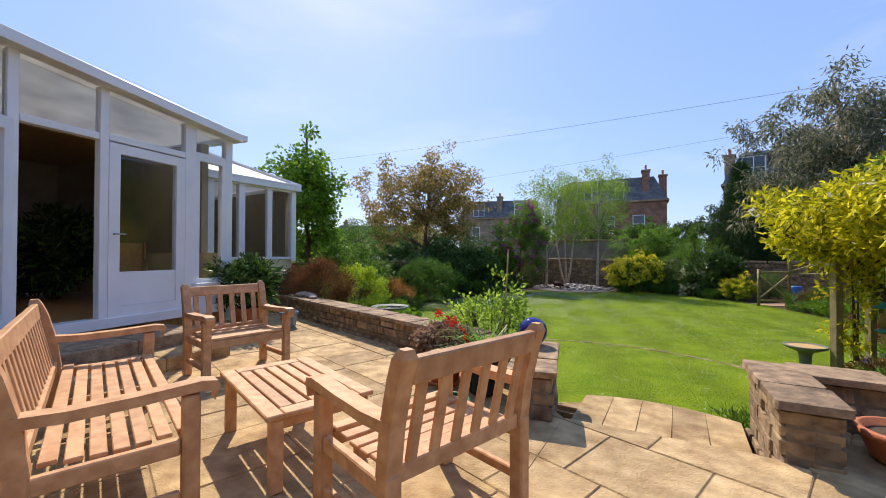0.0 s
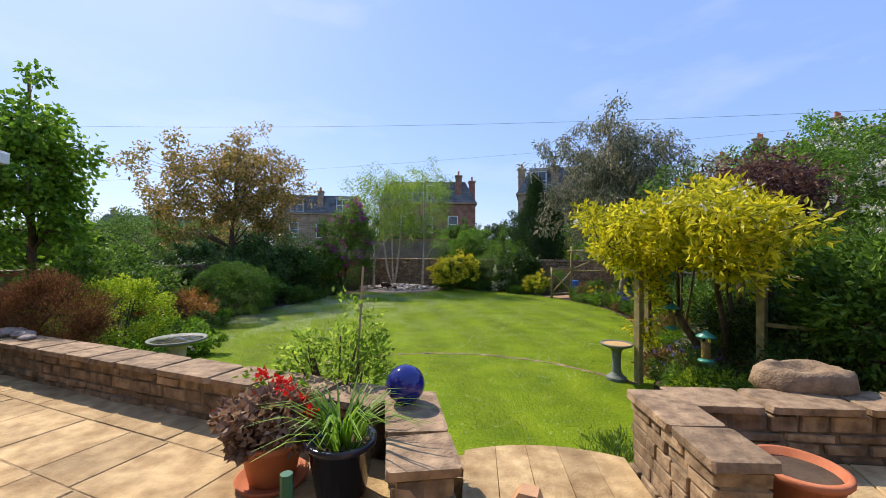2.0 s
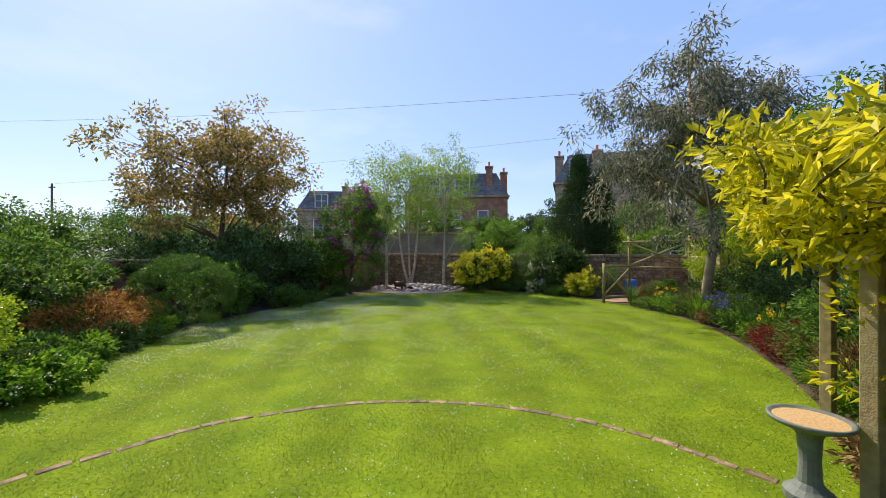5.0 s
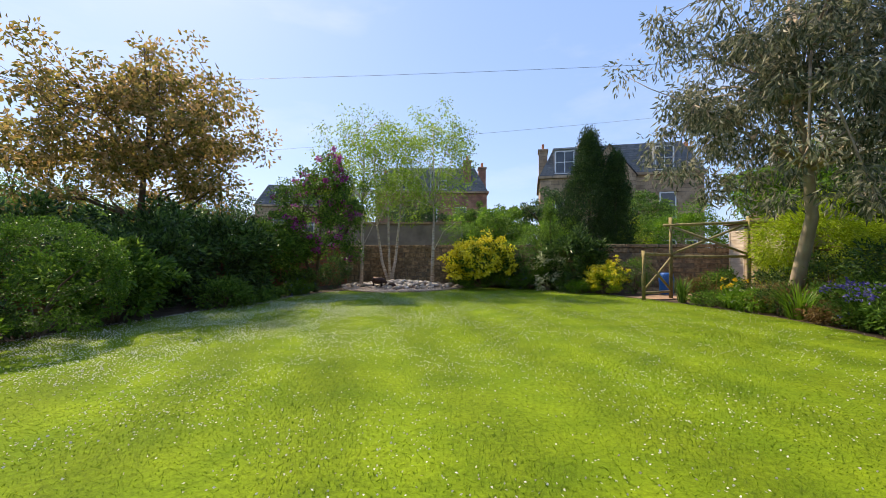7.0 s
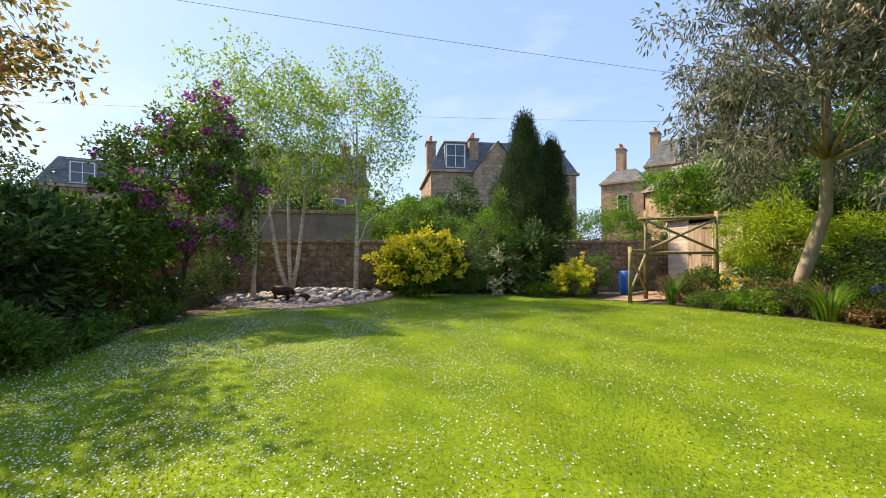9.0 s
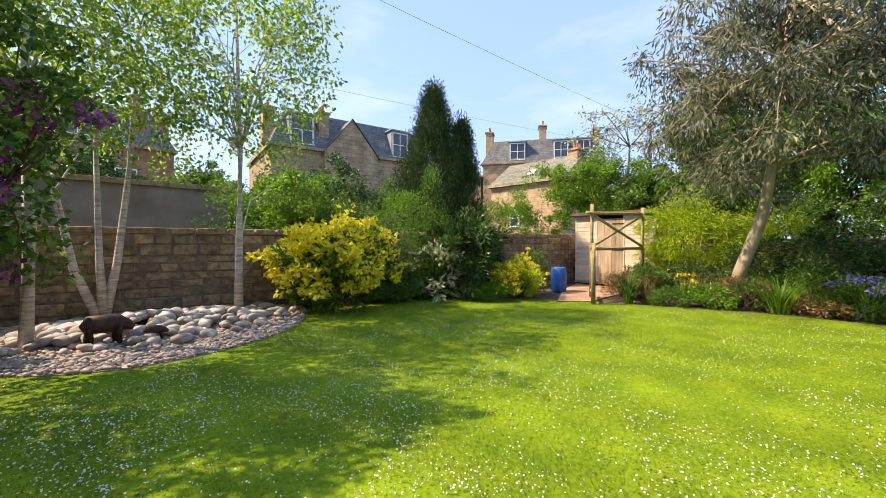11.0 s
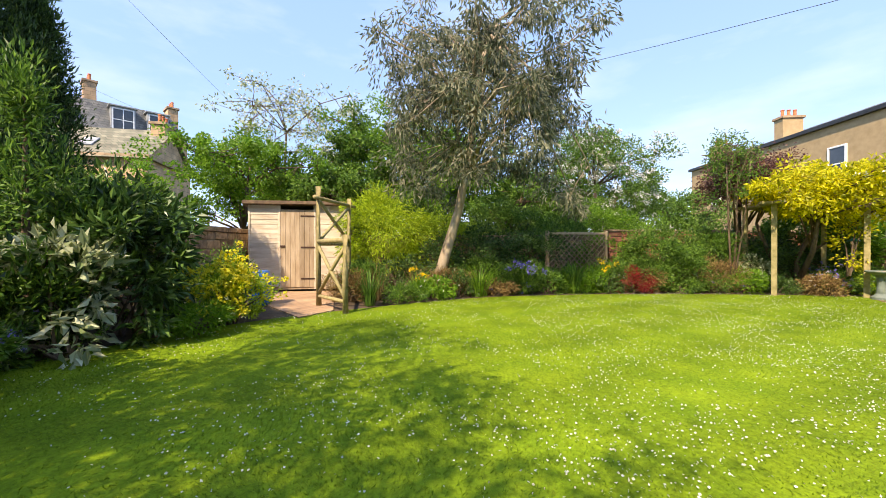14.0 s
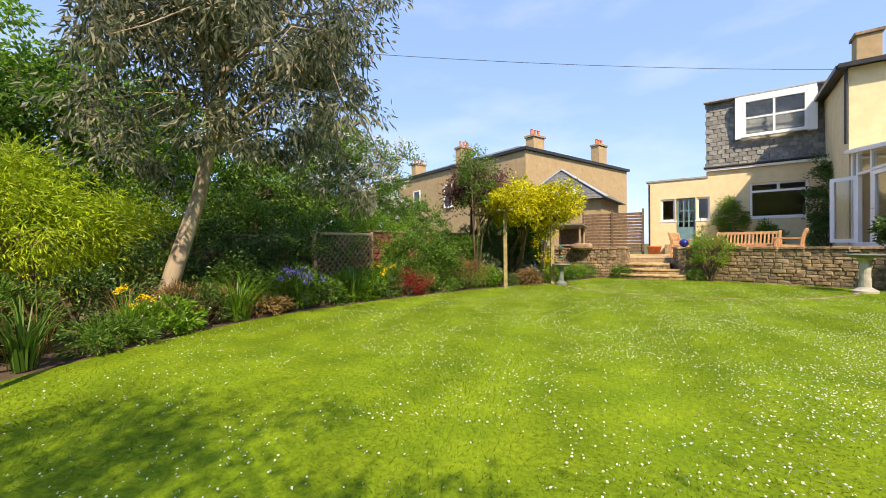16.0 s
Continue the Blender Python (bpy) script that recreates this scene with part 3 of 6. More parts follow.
# ---- stone walls ----
STONES = []
for s in range(7):
    r = random.Random(s)
    bm = bmesh.new()
    for a in (-1, 1):
        for b in (-1, 1):
            for e in (-1, 1):
                j = [r.uniform(0.0, 0.06) for _ in range(3)]
                for v in ((0.5, 0.46, 0.44), (0.46, 0.5, 0.44), (0.46, 0.46, 0.5)):
                    bm.verts.new((a * (v[0] - j[0]), b * (v[1] - j[1] * 0.5), e * (v[2] - j[2])))
    bmesh.ops.convex_hull(bm, input=bm.verts)
    me = bpy.data.meshes.new("stone")
    bm.to_mesh(me)
    bm.free()
    STONES.append(me)


def stone_wall(name, label, a, b, z0, z1, thick, seed, material=RUBBLE, cap=True, course=(0.09, 0.17), length=(0.18, 0.45), cap_h=0.06, piece="stone", over=0.035, leaves=1):
    a, b = Vector((*a, 0)), Vector((*b, 0))
    full, ang = (b - a).length, math.degrees(math.atan2(b.y - a.y, b.x - a.x))
    w = thing(name, label, "wall", pose(a.x, a.y, 0, 0, 0, ang), kind="structure")
    r = random.Random(seed)
    block("mortar", (full - 0.03, thick - 0.05, z1 - z0 - 0.01), (full / 2, 0, z0), MORTAR, w)
    variants = {}
    z = z0
    while z < z1 - 0.03:
        h = min(r.uniform(*course), z1 - z)
        if z1 - z - h < 0.06:
            h = z1 - z
        for lf in range(leaves):
            x = 0.0
            wide = thick / leaves
            while x < full - 0.02:
                ln = r.uniform(*length)
                if full - x - ln < length[0] * 0.6:
                    ln = full - x
                k = r.randrange(7)
                key = (k, material.name)
                if key not in variants:
                    variants[key] = STONES[k].copy()
                    variants[key].materials.append(material)
                m = Matrix.Translation((x + ln / 2, (lf + 0.5) * wide - thick / 2 + r.uniform(-0.012, 0.012), z + h / 2)) @ pose(0, 0, 0, 0, r.uniform(-1.5, 1.5), r.uniform(-2, 2)) @ Matrix.Diagonal((ln - 0.012, wide + r.uniform(-0.02, 0.02), h - 0.01, 1))
                place(piece, variants[key], None, w, m=m)
                x += ln
        z += h
    if cap:
        x = -over
        while x < full + over - 0.05:
            ln = min(r.uniform(0.35, 0.7), full + over - x)
            if full + over - x - ln < 0.2:
                ln = full + over - x
            k = r.randrange(7)
            key = (k, "cap")
            if key not in variants:
                variants[key] = STONES[k].copy()
                variants[key].materials.append(CAPSTONE)
            place("coping_stone", variants[key], None, w,
                  m=Matrix.Translation((x + ln / 2, 0, z1 + cap_h / 2)) @ Matrix.Diagonal((ln - 0.008, thick + 2 * over, cap_h, 1)))
            x += ln
    return w


# ---- patio ----
PATIO_Z = 0.65
WALL_A, WALL_B = (1.5, 4.965), (-4.75, 6.78)
ZONES = ([(-4.6, -1.45), (2.1, -1.45), (2.1, 4.25), (1.62, 4.78), (-4.6, 6.58)], [(2.1, -1.45), (3.5, -1.45), (3.5, 4.35), (2.1, 4.25)], [(3.5, -1.45), (7.2, -1.45), (7.2, 5.05), (3.5, 5.05)])
patio = thing("pavement", "buff sandstone flagstones of the raised terrace", "paving", kind="structure")
for k, zone in enumerate(ZONES):
    place("bedding", slab_mesh("bedding", zone, -0.04, PATIO_Z - 0.005 - 0.003 * k), JOINT, patio)


def clip(poly, zone):
    for i in range(len(zone)):
        (ax, ay), (bx, by) = zone[i - 1], zone[i]
        out = []
        for j in range(len(poly)):
            p, q = poly[j - 1], poly[j]
            dp = (bx - ax) * (p[1] - ay) - (by - ay) * (p[0] - ax)
            dq = (bx - ax) * (q[1] - ay) - (by - ay) * (q[0] - ax)
            if dp * dq < 0:
                t = dp / (dp - dq)
                out.append((p[0] + (q[0] - p[0]) * t, p[1] + (q[1] - p[1]) * t))
            if dq >= 0:
                out.append(q)
        poly = out
        if len(poly) < 3:
            return []
    return poly


r = random.Random(3)
ca, sa = math.cos(radians(-17)), math.sin(radians(-17))
v = -4.2
while v < 7.5:
    dv = r.choice((0.45, 0.6, 0.6, 0.75))
    u = -7.5 + r.uniform(0, 0.5)
    while u < 8:
        du = r.choice((0.45, 0.6, 0.75, 0.9))
        e = 0.0045
        q = [(x * ca - y * sa, x * sa + y * ca) for x, y in ((u + e, v + e), (u + du - e, v + e), (u + du - e, v + dv - e), (u + e, v + dv - e))]
        for zone in ZONES:
            p = clip(q, zone)
            if len(p) >= 3 and area(p) > 0.01:
                cx, cy = sum(t[0] for t in p) / len(p), sum(t[1] for t in p) / len(p)
                me = slab_mesh("flagstone", [(x - cx, y - cy) for x, y in p], -0.02, 0.012 + r.uniform(-0.003, 0.003), 0.007)
                place("flagstone", me, PAVING, patio, m=pose(cx, cy, PATIO_Z - 0.01))
        u += du
    v += dv

steps = thing("garden_steps", "curved stone garden steps from terrace to lawn", "steps", kind="structure")
for k, (z, rad, half) in enumerate(((0.49, 1.5, 0.62), (0.33, 1.72, 0.95), (0.165, 1.95, 1.12))):
    cx, cy = 2.68, 3.95
    edge = [(cx + half * u, cy + math.sqrt(max(rad * rad - (half * u) ** 2, 0.01))) for u in np.linspace(-1, 1, 11)]
    for i in range(5):
        p = [(cx + half * (-1 + 0.4 * i) + 0.005, cy + 0.1), (cx + half * (-1 + 0.4 * (i + 1)) - 0.005, cy + 0.1), *[(x, y) for x, y in edge[2 * i:2 * i + 3]][::-1]]
        if k:
            p[0], p[1] = (p[0][0], 5.32), (p[1][0], 5.32)
        q = [(x, y - 0.035) for x, y in p]
        place("riser_stone", slab_mesh("riser", q, -0.02, z - 0.05), RUBBLE, steps)
        place("tread_stone", slab_mesh("tread", p, z - 0.05, z, 0.008), PAVING, steps)

stone_wall("terrace_wall", "brown rubble terrace wall with flat coping", WALL_A, WALL_B, -0.05, 0.97, 0.34, 11, course=(0.055, 0.12), length=(0.12, 0.36))
stone_wall("wall_pier_west", "square-ended rubble pier beside the garden steps", (1.90, 4.07), (1.66, 5.08), -0.05, 0.97, 0.32, 12, course=(0.07, 0.15), length=(0.12, 0.3), leaves=2)
stone_wall("wall_pier_east", "square-ended rubble pier beside the garden steps", (3.52, 4.28), (3.48, 5.3), -0.05, 0.97, 0.3, 13, course=(0.07, 0.15), length=(0.12, 0.3), leaves=2)
stone_wall("planter_wall", "low rubble planter wall with coping", (3.62, 5.2), (7.6, 5.3), -0.05, 0.97, 0.32, 14, course=(0.055, 0.12), length=(0.12, 0.36))
stone_wall("wall_north", "old rubble boundary wall with rounded coping", (-4.6, 25.0), (10.4, 22.3), -0.1, 1.5, 0.4, 15, course=(0.12, 0.22), length=(0.25, 0.6), cap_h=0.12)
stone_wall("wall_east", "rubble boundary wall behind climbing plants", (10.2, 22.2), (8.9, 11.0), -0.1, 1.4, 0.35, 16, course=(0.16, 0.28), length=(0.35, 0.7))
stone_wall("wall_east_brick", "weathered red brick boundary wall", (8.6, 12.2), (8.3, 3.2), -0.1, 1.55, 0.25, 17, BRICKRED, course=(0.15, 0.15), length=(0.42, 0.46), piece="brick")
stone_wall("wall_west", "red brick boundary wall with stone coping", (-4.75, 24.9), (-10.6, 7.5), -0.1, 1.5, 0.3, 18, BRICKRED, course=(0.15, 0.15), length=(0.42, 0.46), piece="brick")


# ---- windows and doors ----
def window(name, label, m, w, h, cols=2, rows=1, bar=0.07, pane=GLASS, frame_mat=PVC, depth=0.09, sill=True, kind="structure", parent=None, category="window"):
    """Framed glazing in the local x-z plane, lower left corner at the origin; the outside is -y."""
    if parent:
        t = new(name)
        t.parent, t.matrix_basis = parent, m
    else:
        t = thing(name, label, category, m, kind=kind)
    g = Geo()
    d = depth / 2
    g.box(0, bar, -d, d, 0, h)
    g.box(w - bar, w, -d, d, 0, h)
    g.box(bar, w - bar, -d, d, 0, bar)
    g.box(bar, w - bar, -d, d, h - bar, h)
    for i in range(1, cols):
        x = bar + (w - 2 * bar) * i / cols
        g.box(x - bar * 0.4, x + bar * 0.4, -d * 0.9, d * 0.9, bar, h - bar)
    for j in range(1, rows):
        z = bar + (h - 2 * bar) * j / rows
        g.box(bar, w - bar, -d * 0.8, d * 0.8, z - bar * 0.35, z + bar * 0.35)
    place("window_frame", g.done("window_frame"), frame_mat, t)
    for i in range(cols):
        for j in range(rows):
            pw, ph = (w - 2 * bar) / cols, (h - 2 * bar) / rows
            ob = block("pane", (pw, 0.008, ph), (bar + pw * (i + 0.5), 0, bar + ph * j), pane, t, c=0.001)
            ob.visible_shadow = False
    if sill:
        block("window_sill", (w + 0.12, depth + 0.1, 0.05), (w / 2, -0.05, -0.052), frame_mat, t)
    return t


def wall_with_holes(name, material, parent, x0, x1, y0, y1, z0, z1, holes):
    xs = sorted({x0, x1, *[h[0] for h in holes], *[h[1] for h in holes]})
    zs = sorted({z0, z1, *[h[2] for h in holes], *[h[3] for h in holes]})
    g = Geo()
    for xa, xb in zip(xs, xs[1:]):
        for za, zb in zip(zs, zs[1:]):
            cx, cz = (xa + xb) / 2, (za + zb) / 2
            if not any(h[0] < cx < h[1] and h[2] < cz < h[3] for h in holes):
                g.box(xa, xb, y0, y1, za, zb)
    return place(name, g.done(name), material, parent)


# ---- the house ----
house = thing("house", "cream rendered house wing with slated mansard storey", "house")
holes = [(2.42, 3.02, 2.2, 3.25), (1.62, 2.38, 1.12, 3.25), (1.08, 1.58, 2.2, 3.25), (-2.2, -0.35, 2.2, 3.68)]
wall_with_holes("wall", CREAM, house, -2.7, 3.54, -1.8, -1.5, -0.05, 4.1, holes)
wall_with_holes("wall", CREAM, house, -2.7, 1.2, -1.8, -1.503, 4.1, 4.45, [])
block("wall", (0.3, 6.0, 4.15), (3.39, -4.8, -0.05), CREAM, house)
block("roof", (2.5, 6.5, 0.08), (2.4, -4.7, 4.1), LEAD, house)
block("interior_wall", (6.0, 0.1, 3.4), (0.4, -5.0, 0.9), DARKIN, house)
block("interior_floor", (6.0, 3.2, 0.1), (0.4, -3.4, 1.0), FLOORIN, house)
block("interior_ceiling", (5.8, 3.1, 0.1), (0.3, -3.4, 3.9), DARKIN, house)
block("mansard_core", (4.2, 5.0, 3.0), (-0.95, -4.7, 4.5), SLATE, house)
front = new("mansard_face")
front.parent, front.matrix_basis = house, pose(1.2, -1.48, 4.5, 0, 0, 180) @ pose(0, 0, 0, -7)
place("backing", box_mesh(4.1, 0.12, 3.05).copy(), SLATE, front, m=pose(2.05, 0.1, 0))
slates = [box_mesh(0.29, 0.018, 0.24, 0.004).copy(), box_mesh(0.27, 0.018, 0.22, 0.004).copy(), box_mesh(0.23, 0.018, 0.23, 0.004).copy()]
for s in slates:
    s.materials.append(SLATEPIECE)
r = random.Random(8)
for j in range(15):
    for i in range(14):
        x, z = (i + 0.5 * (j % 2)) * 0.3 + 0.1, j * 0.2
        if x > 4.05 or (1.0 < x < 3.62 and 1.05 < z < 2.75):
            continue
        place("slate", r.choice(slates), None, front, m=pose(x, 0.012 + r.uniform(-0.004, 0.004), z, -4, r.uniform(-2, 2), 0))
block("fascia", (4.4, 0.1, 0.16), (-0.95, -1.42, 4.36), PVC, house)
for nm, pa, pb, rad in (("gutter", (-2.75, -1.36, 4.52), (1.3, -1.36, 4.5), 0.055), ("downpipe", (3.5, -1.43, 4.0), (3.5, -1.43, 0.65), 0.04), ("downpipe", (-2.62, 1.96, 6.7), (-2.62, 1.96, 4.3), 0.045)):
    gut = Geo()
    gut.tube([pa, pb], [rad, rad], 8)
    place(nm, gut.done(nm), BLACK, house)
block("parapet_coping", (4.5, 0.3, 0.06), (-0.95, -1.75, 7.5), LEAD, house)
block("dormer_surround", (2.6, 0.16, 0.16), (-1.15, -1.55, 7.28), PVC, house)
block("dormer_surround", (0.28, 0.16, 1.7), (0.02, -1.5, 5.62), PVC, house)
block("dormer_surround", (0.28, 0.16, 1.7), (-2.32, -1.5, 5.62), PVC, house)
window("window_1", "white dormer window with four panes", pose(-0.12, -1.45, 5.7, 0, 0, 180), 2.05, 1.55, 2, 2, 0.09)
window("window_2", "wide white kitchen window with small top lights", pose(-0.35, -1.62, 2.2, 0, 0, 180), 1.85, 1.48, 1, 1, 0.08)
block("transom", (1.7, 0.09, 0.09), (-1.28, -1.62, 3.28), PVC, house)
block("mullion", (0.09, 0.085, 0.33), (-1.28, -1.62, 3.36), PVC, house)
window("window_3", "narrow white side light beside the teal door", pose(3.02, -1.62, 2.2, 0, 0, 180), 0.6, 1.05, 1, 1, 0.08)
window("window_4", "narrow white side light beside the teal door", pose(1.58, -1.62, 2.2, 0, 0, 180), 0.5, 1.05, 1, 1, 0.08)
door = window("door_1", "closed teal painted door with small glass panes", pose(2.36, -1.62, 1.12, 0, 0, 180), 0.74, 2.1, 3, 4, 0.07, frame_mat=TEALDOOR, sill=False, category="door")
block("door_panel", (0.7, 0.06, 0.75), (0.37, -0.01, 0.03), TEALDOOR, door)
block("door_step", (1.6, 0.6, 0.45), (2.0, -1.18, 0.65), CAPSTONE, house)
# main block to the west, one storey higher
main = thing("main_house", "tall cream rendered main house with dark roof edge", "house")
wall_with_holes("wall", CREAM, main, -13, -2.7, -9.0, 1.9, -0.05, 6.75, [])
g = Geo()
g.add([(-13.3, -9.3, 6.8), (-2.4, -9.3, 6.8), (-2.4, 2.2, 6.8), (-13.3, 2.2, 6.8), (-9.5, -3.5, 8.6), (-6.2, -3.5, 8.6)], [(0, 1, 5, 4), (2, 3, 4, 5), (1, 2, 5), (3, 0, 4), (3, 2, 1, 0)])
place("roof", g.done("roof"), SLATE, main)
block("gutter", (10.9, 0.12, 0.14), (-7.85, 2.2, 6.7), BLACK, main)
block("gutter", (0.12, 11.4, 0.14), (-2.42, -3.6, 6.7), BLACK, main)
block("chimney", (0.6, 0.6, 1.35), (-3.35, 0.7, 6.7), HARL, main)
block("chimney_cap", (0.72, 0.72, 0.1), (-3.35, 0.7, 8.05), CAPSTONE, main)

# ---- conservatory with its open door ----
cons = thing("conservatory", "white lean-to conservatory with a door standing open", "conservatory")
ORG = Vector((-2.78, 1.95, 0))
LINE = Vector((-0.178, 0.984, 0))
CM = Matrix.Translation(ORG) @ pose(0, 0, 0, 0, 0, math.degrees(math.atan2(LINE.y, LINE.x)))  # local x along the glazed front, -y outside
FL = 1.12


def cz(s):
    return 4.02 - 0.1 * s


def cpart(name, x0, x1, y0, y1, z0, z1, material, label=""):
    return place(name, box_mesh(x1 - x0, y1 - y0, z1 - z0, 0.006).copy(), material, cons, label, CM @ pose((x0 + x1) / 2, (y0 + y1) / 2, z0))


for s, wd in ((0.05, 0.1), (0.36, 0.09), (1.14, 0.09), (2.2, 0.16), (2.83, 0.12)):
    cpart("post", s - wd / 2, s + wd / 2, -0.05, 0.06, FL, cz(s) - 0.06, PVC)
cpart("threshold", 0.0, 2.9, -0.09, 0.1, FL - 0.12, FL, PVC)
cpart("transom", 0.41, 1.09, -0.045, 0.05, 3.22, 3.3, PVC)
cpart("transom", 1.19, 2.12, -0.045, 0.05, 3.24, 3.32, PVC)
cpart("transom", 2.28, 2.77, -0.045, 0.05, 3.3, 3.37, PVC)
cpart("dwarf_panel", 2.28, 2.77, -0.04, 0.045, FL, 1.46, PVC)
leaf = window("door_leaf", "", CM @ pose(1.19, 0, FL), 0.93, 2.1, 1, 1, 0.12, sill=False, parent=cons)
block("panel", (0.7, 0.05, 0.42), (0.465, 0, 0.12), PVC, leaf)
hd = Geo()
hd.tube([(0.05, -0.05, 1.0), (0.05, -0.09, 1.0), (0.16, -0.09, 1.0)], [0.012, 0.012, 0.01], 6)
place("handle", hd.done("handle"), LEAD, leaf)
window("side_light", "", CM @ pose(2.28, 0, 1.46), 0.49, 1.85, 1, 1, 0.06, parent=cons)
opened = window("open_door", "", CM @ pose(0.36, 0, FL) @ pose(0, 0, 0, 0, 0, -148), 0.8, 2.1, 1, 1, 0.12, sill=False, parent=cons)
for a, b, lo in ((0.41, 1.09, 3.3), (1.19, 2.12, 3.32), (2.28, 2.77, 3.37), (0.1, 0.31, 1.2)):
    g = Geo()
    top = [cz(a) - 0.12, cz(b) - 0.12]
    g.add([(a, -0.004, lo), (b, -0.004, lo), (b, -0.004, top[1]), (a, -0.004, top[0]), (a, 0.004, lo), (b, 0.004, lo), (b, 0.004, top[1]), (a, 0.004, top[0])],
          [(0, 1, 2, 3), (7, 6, 5, 4), (0, 4, 5, 1), (1, 5, 6, 2), (2, 6, 7, 3), (3, 7, 4, 0)])
    ob = place("top_light", g.done("top_light"), GLASS, cons, m=CM)
    ob.visible_shadow = False
rake = (CM @ Vector((-0.05, -0.1, cz(-0.05))), CM @ Vector((2.96, -0.1, cz(2.96))))
beam("raking_fascia", rake[0], rake[1], 0.2, 0.12, PVC, cons)
beam("roof_bar", CM @ Vector((-0.05, 0.02, cz(0) + 0.06)), CM @ Vector((3.05, 0.02, cz(3) + 0.06)), 0.1, 0.1, PVC, cons)
g = Geo()
c0, c1, c2, c3 = (CM @ Vector(p) for p in ((0, -0.05, cz(0) + 0.05), (3.0, -0.05, cz(3) + 0.05), (3.0, 4.6, cz(3) + 0.05), (0, 4.6, cz(0) + 0.05)))
dz = Vector((0, 0, 0.05))
g.add([c0, c1, c2, c3, c0 + dz, c1 + dz, c2 + dz, c3 + dz], [(3, 2, 1, 0), (4, 5, 6, 7), (0, 1, 5, 4), (1, 2, 6, 5), (2, 3, 7, 6), (3, 0, 4, 7)])
place("roof_sheet", g.done("roof_sheet"), POLYROOF, cons)
cpart("floor", 0.0, 2.9, 0.1, 4.6, FL - 0.3, FL - 0.01, FLOORIN)
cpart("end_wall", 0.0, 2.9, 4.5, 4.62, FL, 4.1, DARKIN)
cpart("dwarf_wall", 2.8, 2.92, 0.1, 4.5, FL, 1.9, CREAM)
# solid wall added along the glazed north side to keep the inside dark
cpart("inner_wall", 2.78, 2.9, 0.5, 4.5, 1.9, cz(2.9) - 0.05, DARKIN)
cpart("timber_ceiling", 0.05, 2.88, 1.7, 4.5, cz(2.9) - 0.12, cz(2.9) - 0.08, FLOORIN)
cpart("base_wall", 0.0, 2.95, -0.04, 4.6, -0.05, FL - 0.3, CREAM)
cpart("gutter", 2.95, 3.06, -0.18, 4.6, cz(3) - 0.02, cz(3) + 0.08, PVC)
for k, (d, top) in enumerate(((0.75, 0.95), (1.2, 0.8))):
    st = new("entry_step" if k == 0 else "lower_step")
    st.parent, st.matrix_basis = cons, CM
    for i in range(3):
        place("step_stone", box_mesh(0.76, d, top - 0.6, 0.012).copy(), PAVING if k else CAPSTONE, st, m=pose(-0.1 + 0.77 * i, -0.09 - d / 2, 0.6))

# garden room beyond
room = thing("garden_room", "white hipped garden room glazed above low walls", "conservatory")
RX, RY, RZ = -5.1, 7.4, 3.5
block("dwarf_wall", (3.6, 0.2, 1.8), (RX - 1.85, RY - 0.1, -0.05), CREAM, room)
block("dwarf_wall", (0.2, 2.5, 1.8), (RX - 0.1, RY - 1.45, -0.05), CREAM, room)
for i in range(4):
    window("light", "", pose(RX - 0.02, RY - 2.6 + 0.65 * i, 1.75, 0, 0, 90), 0.65, RZ - 1.85, 1, 1, 0.06, parent=room, sill=False)
# dark solid wall added in place of north glazing, blocks the sky behind
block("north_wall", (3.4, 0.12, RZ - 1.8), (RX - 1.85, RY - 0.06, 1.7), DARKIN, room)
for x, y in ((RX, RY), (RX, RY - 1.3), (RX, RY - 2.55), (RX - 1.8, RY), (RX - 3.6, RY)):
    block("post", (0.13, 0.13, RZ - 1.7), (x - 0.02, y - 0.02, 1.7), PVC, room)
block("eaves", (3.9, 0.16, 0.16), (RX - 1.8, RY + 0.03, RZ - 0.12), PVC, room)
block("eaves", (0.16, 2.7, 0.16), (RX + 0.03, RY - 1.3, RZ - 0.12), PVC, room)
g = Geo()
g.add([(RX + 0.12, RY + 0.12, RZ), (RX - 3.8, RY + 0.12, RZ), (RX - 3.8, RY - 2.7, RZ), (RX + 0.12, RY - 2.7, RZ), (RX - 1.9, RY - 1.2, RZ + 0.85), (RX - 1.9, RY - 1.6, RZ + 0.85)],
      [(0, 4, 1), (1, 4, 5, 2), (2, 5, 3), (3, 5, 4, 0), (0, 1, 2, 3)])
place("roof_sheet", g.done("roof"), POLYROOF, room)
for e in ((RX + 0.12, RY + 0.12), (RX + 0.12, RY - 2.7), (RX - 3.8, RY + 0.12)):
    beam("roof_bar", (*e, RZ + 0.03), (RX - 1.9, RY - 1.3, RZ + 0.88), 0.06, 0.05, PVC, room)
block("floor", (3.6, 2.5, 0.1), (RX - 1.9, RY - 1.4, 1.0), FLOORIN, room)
# two walls added at the back so no bright sky shows through
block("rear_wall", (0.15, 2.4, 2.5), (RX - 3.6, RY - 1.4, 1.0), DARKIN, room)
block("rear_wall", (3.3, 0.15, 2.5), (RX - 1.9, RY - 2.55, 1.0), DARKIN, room)


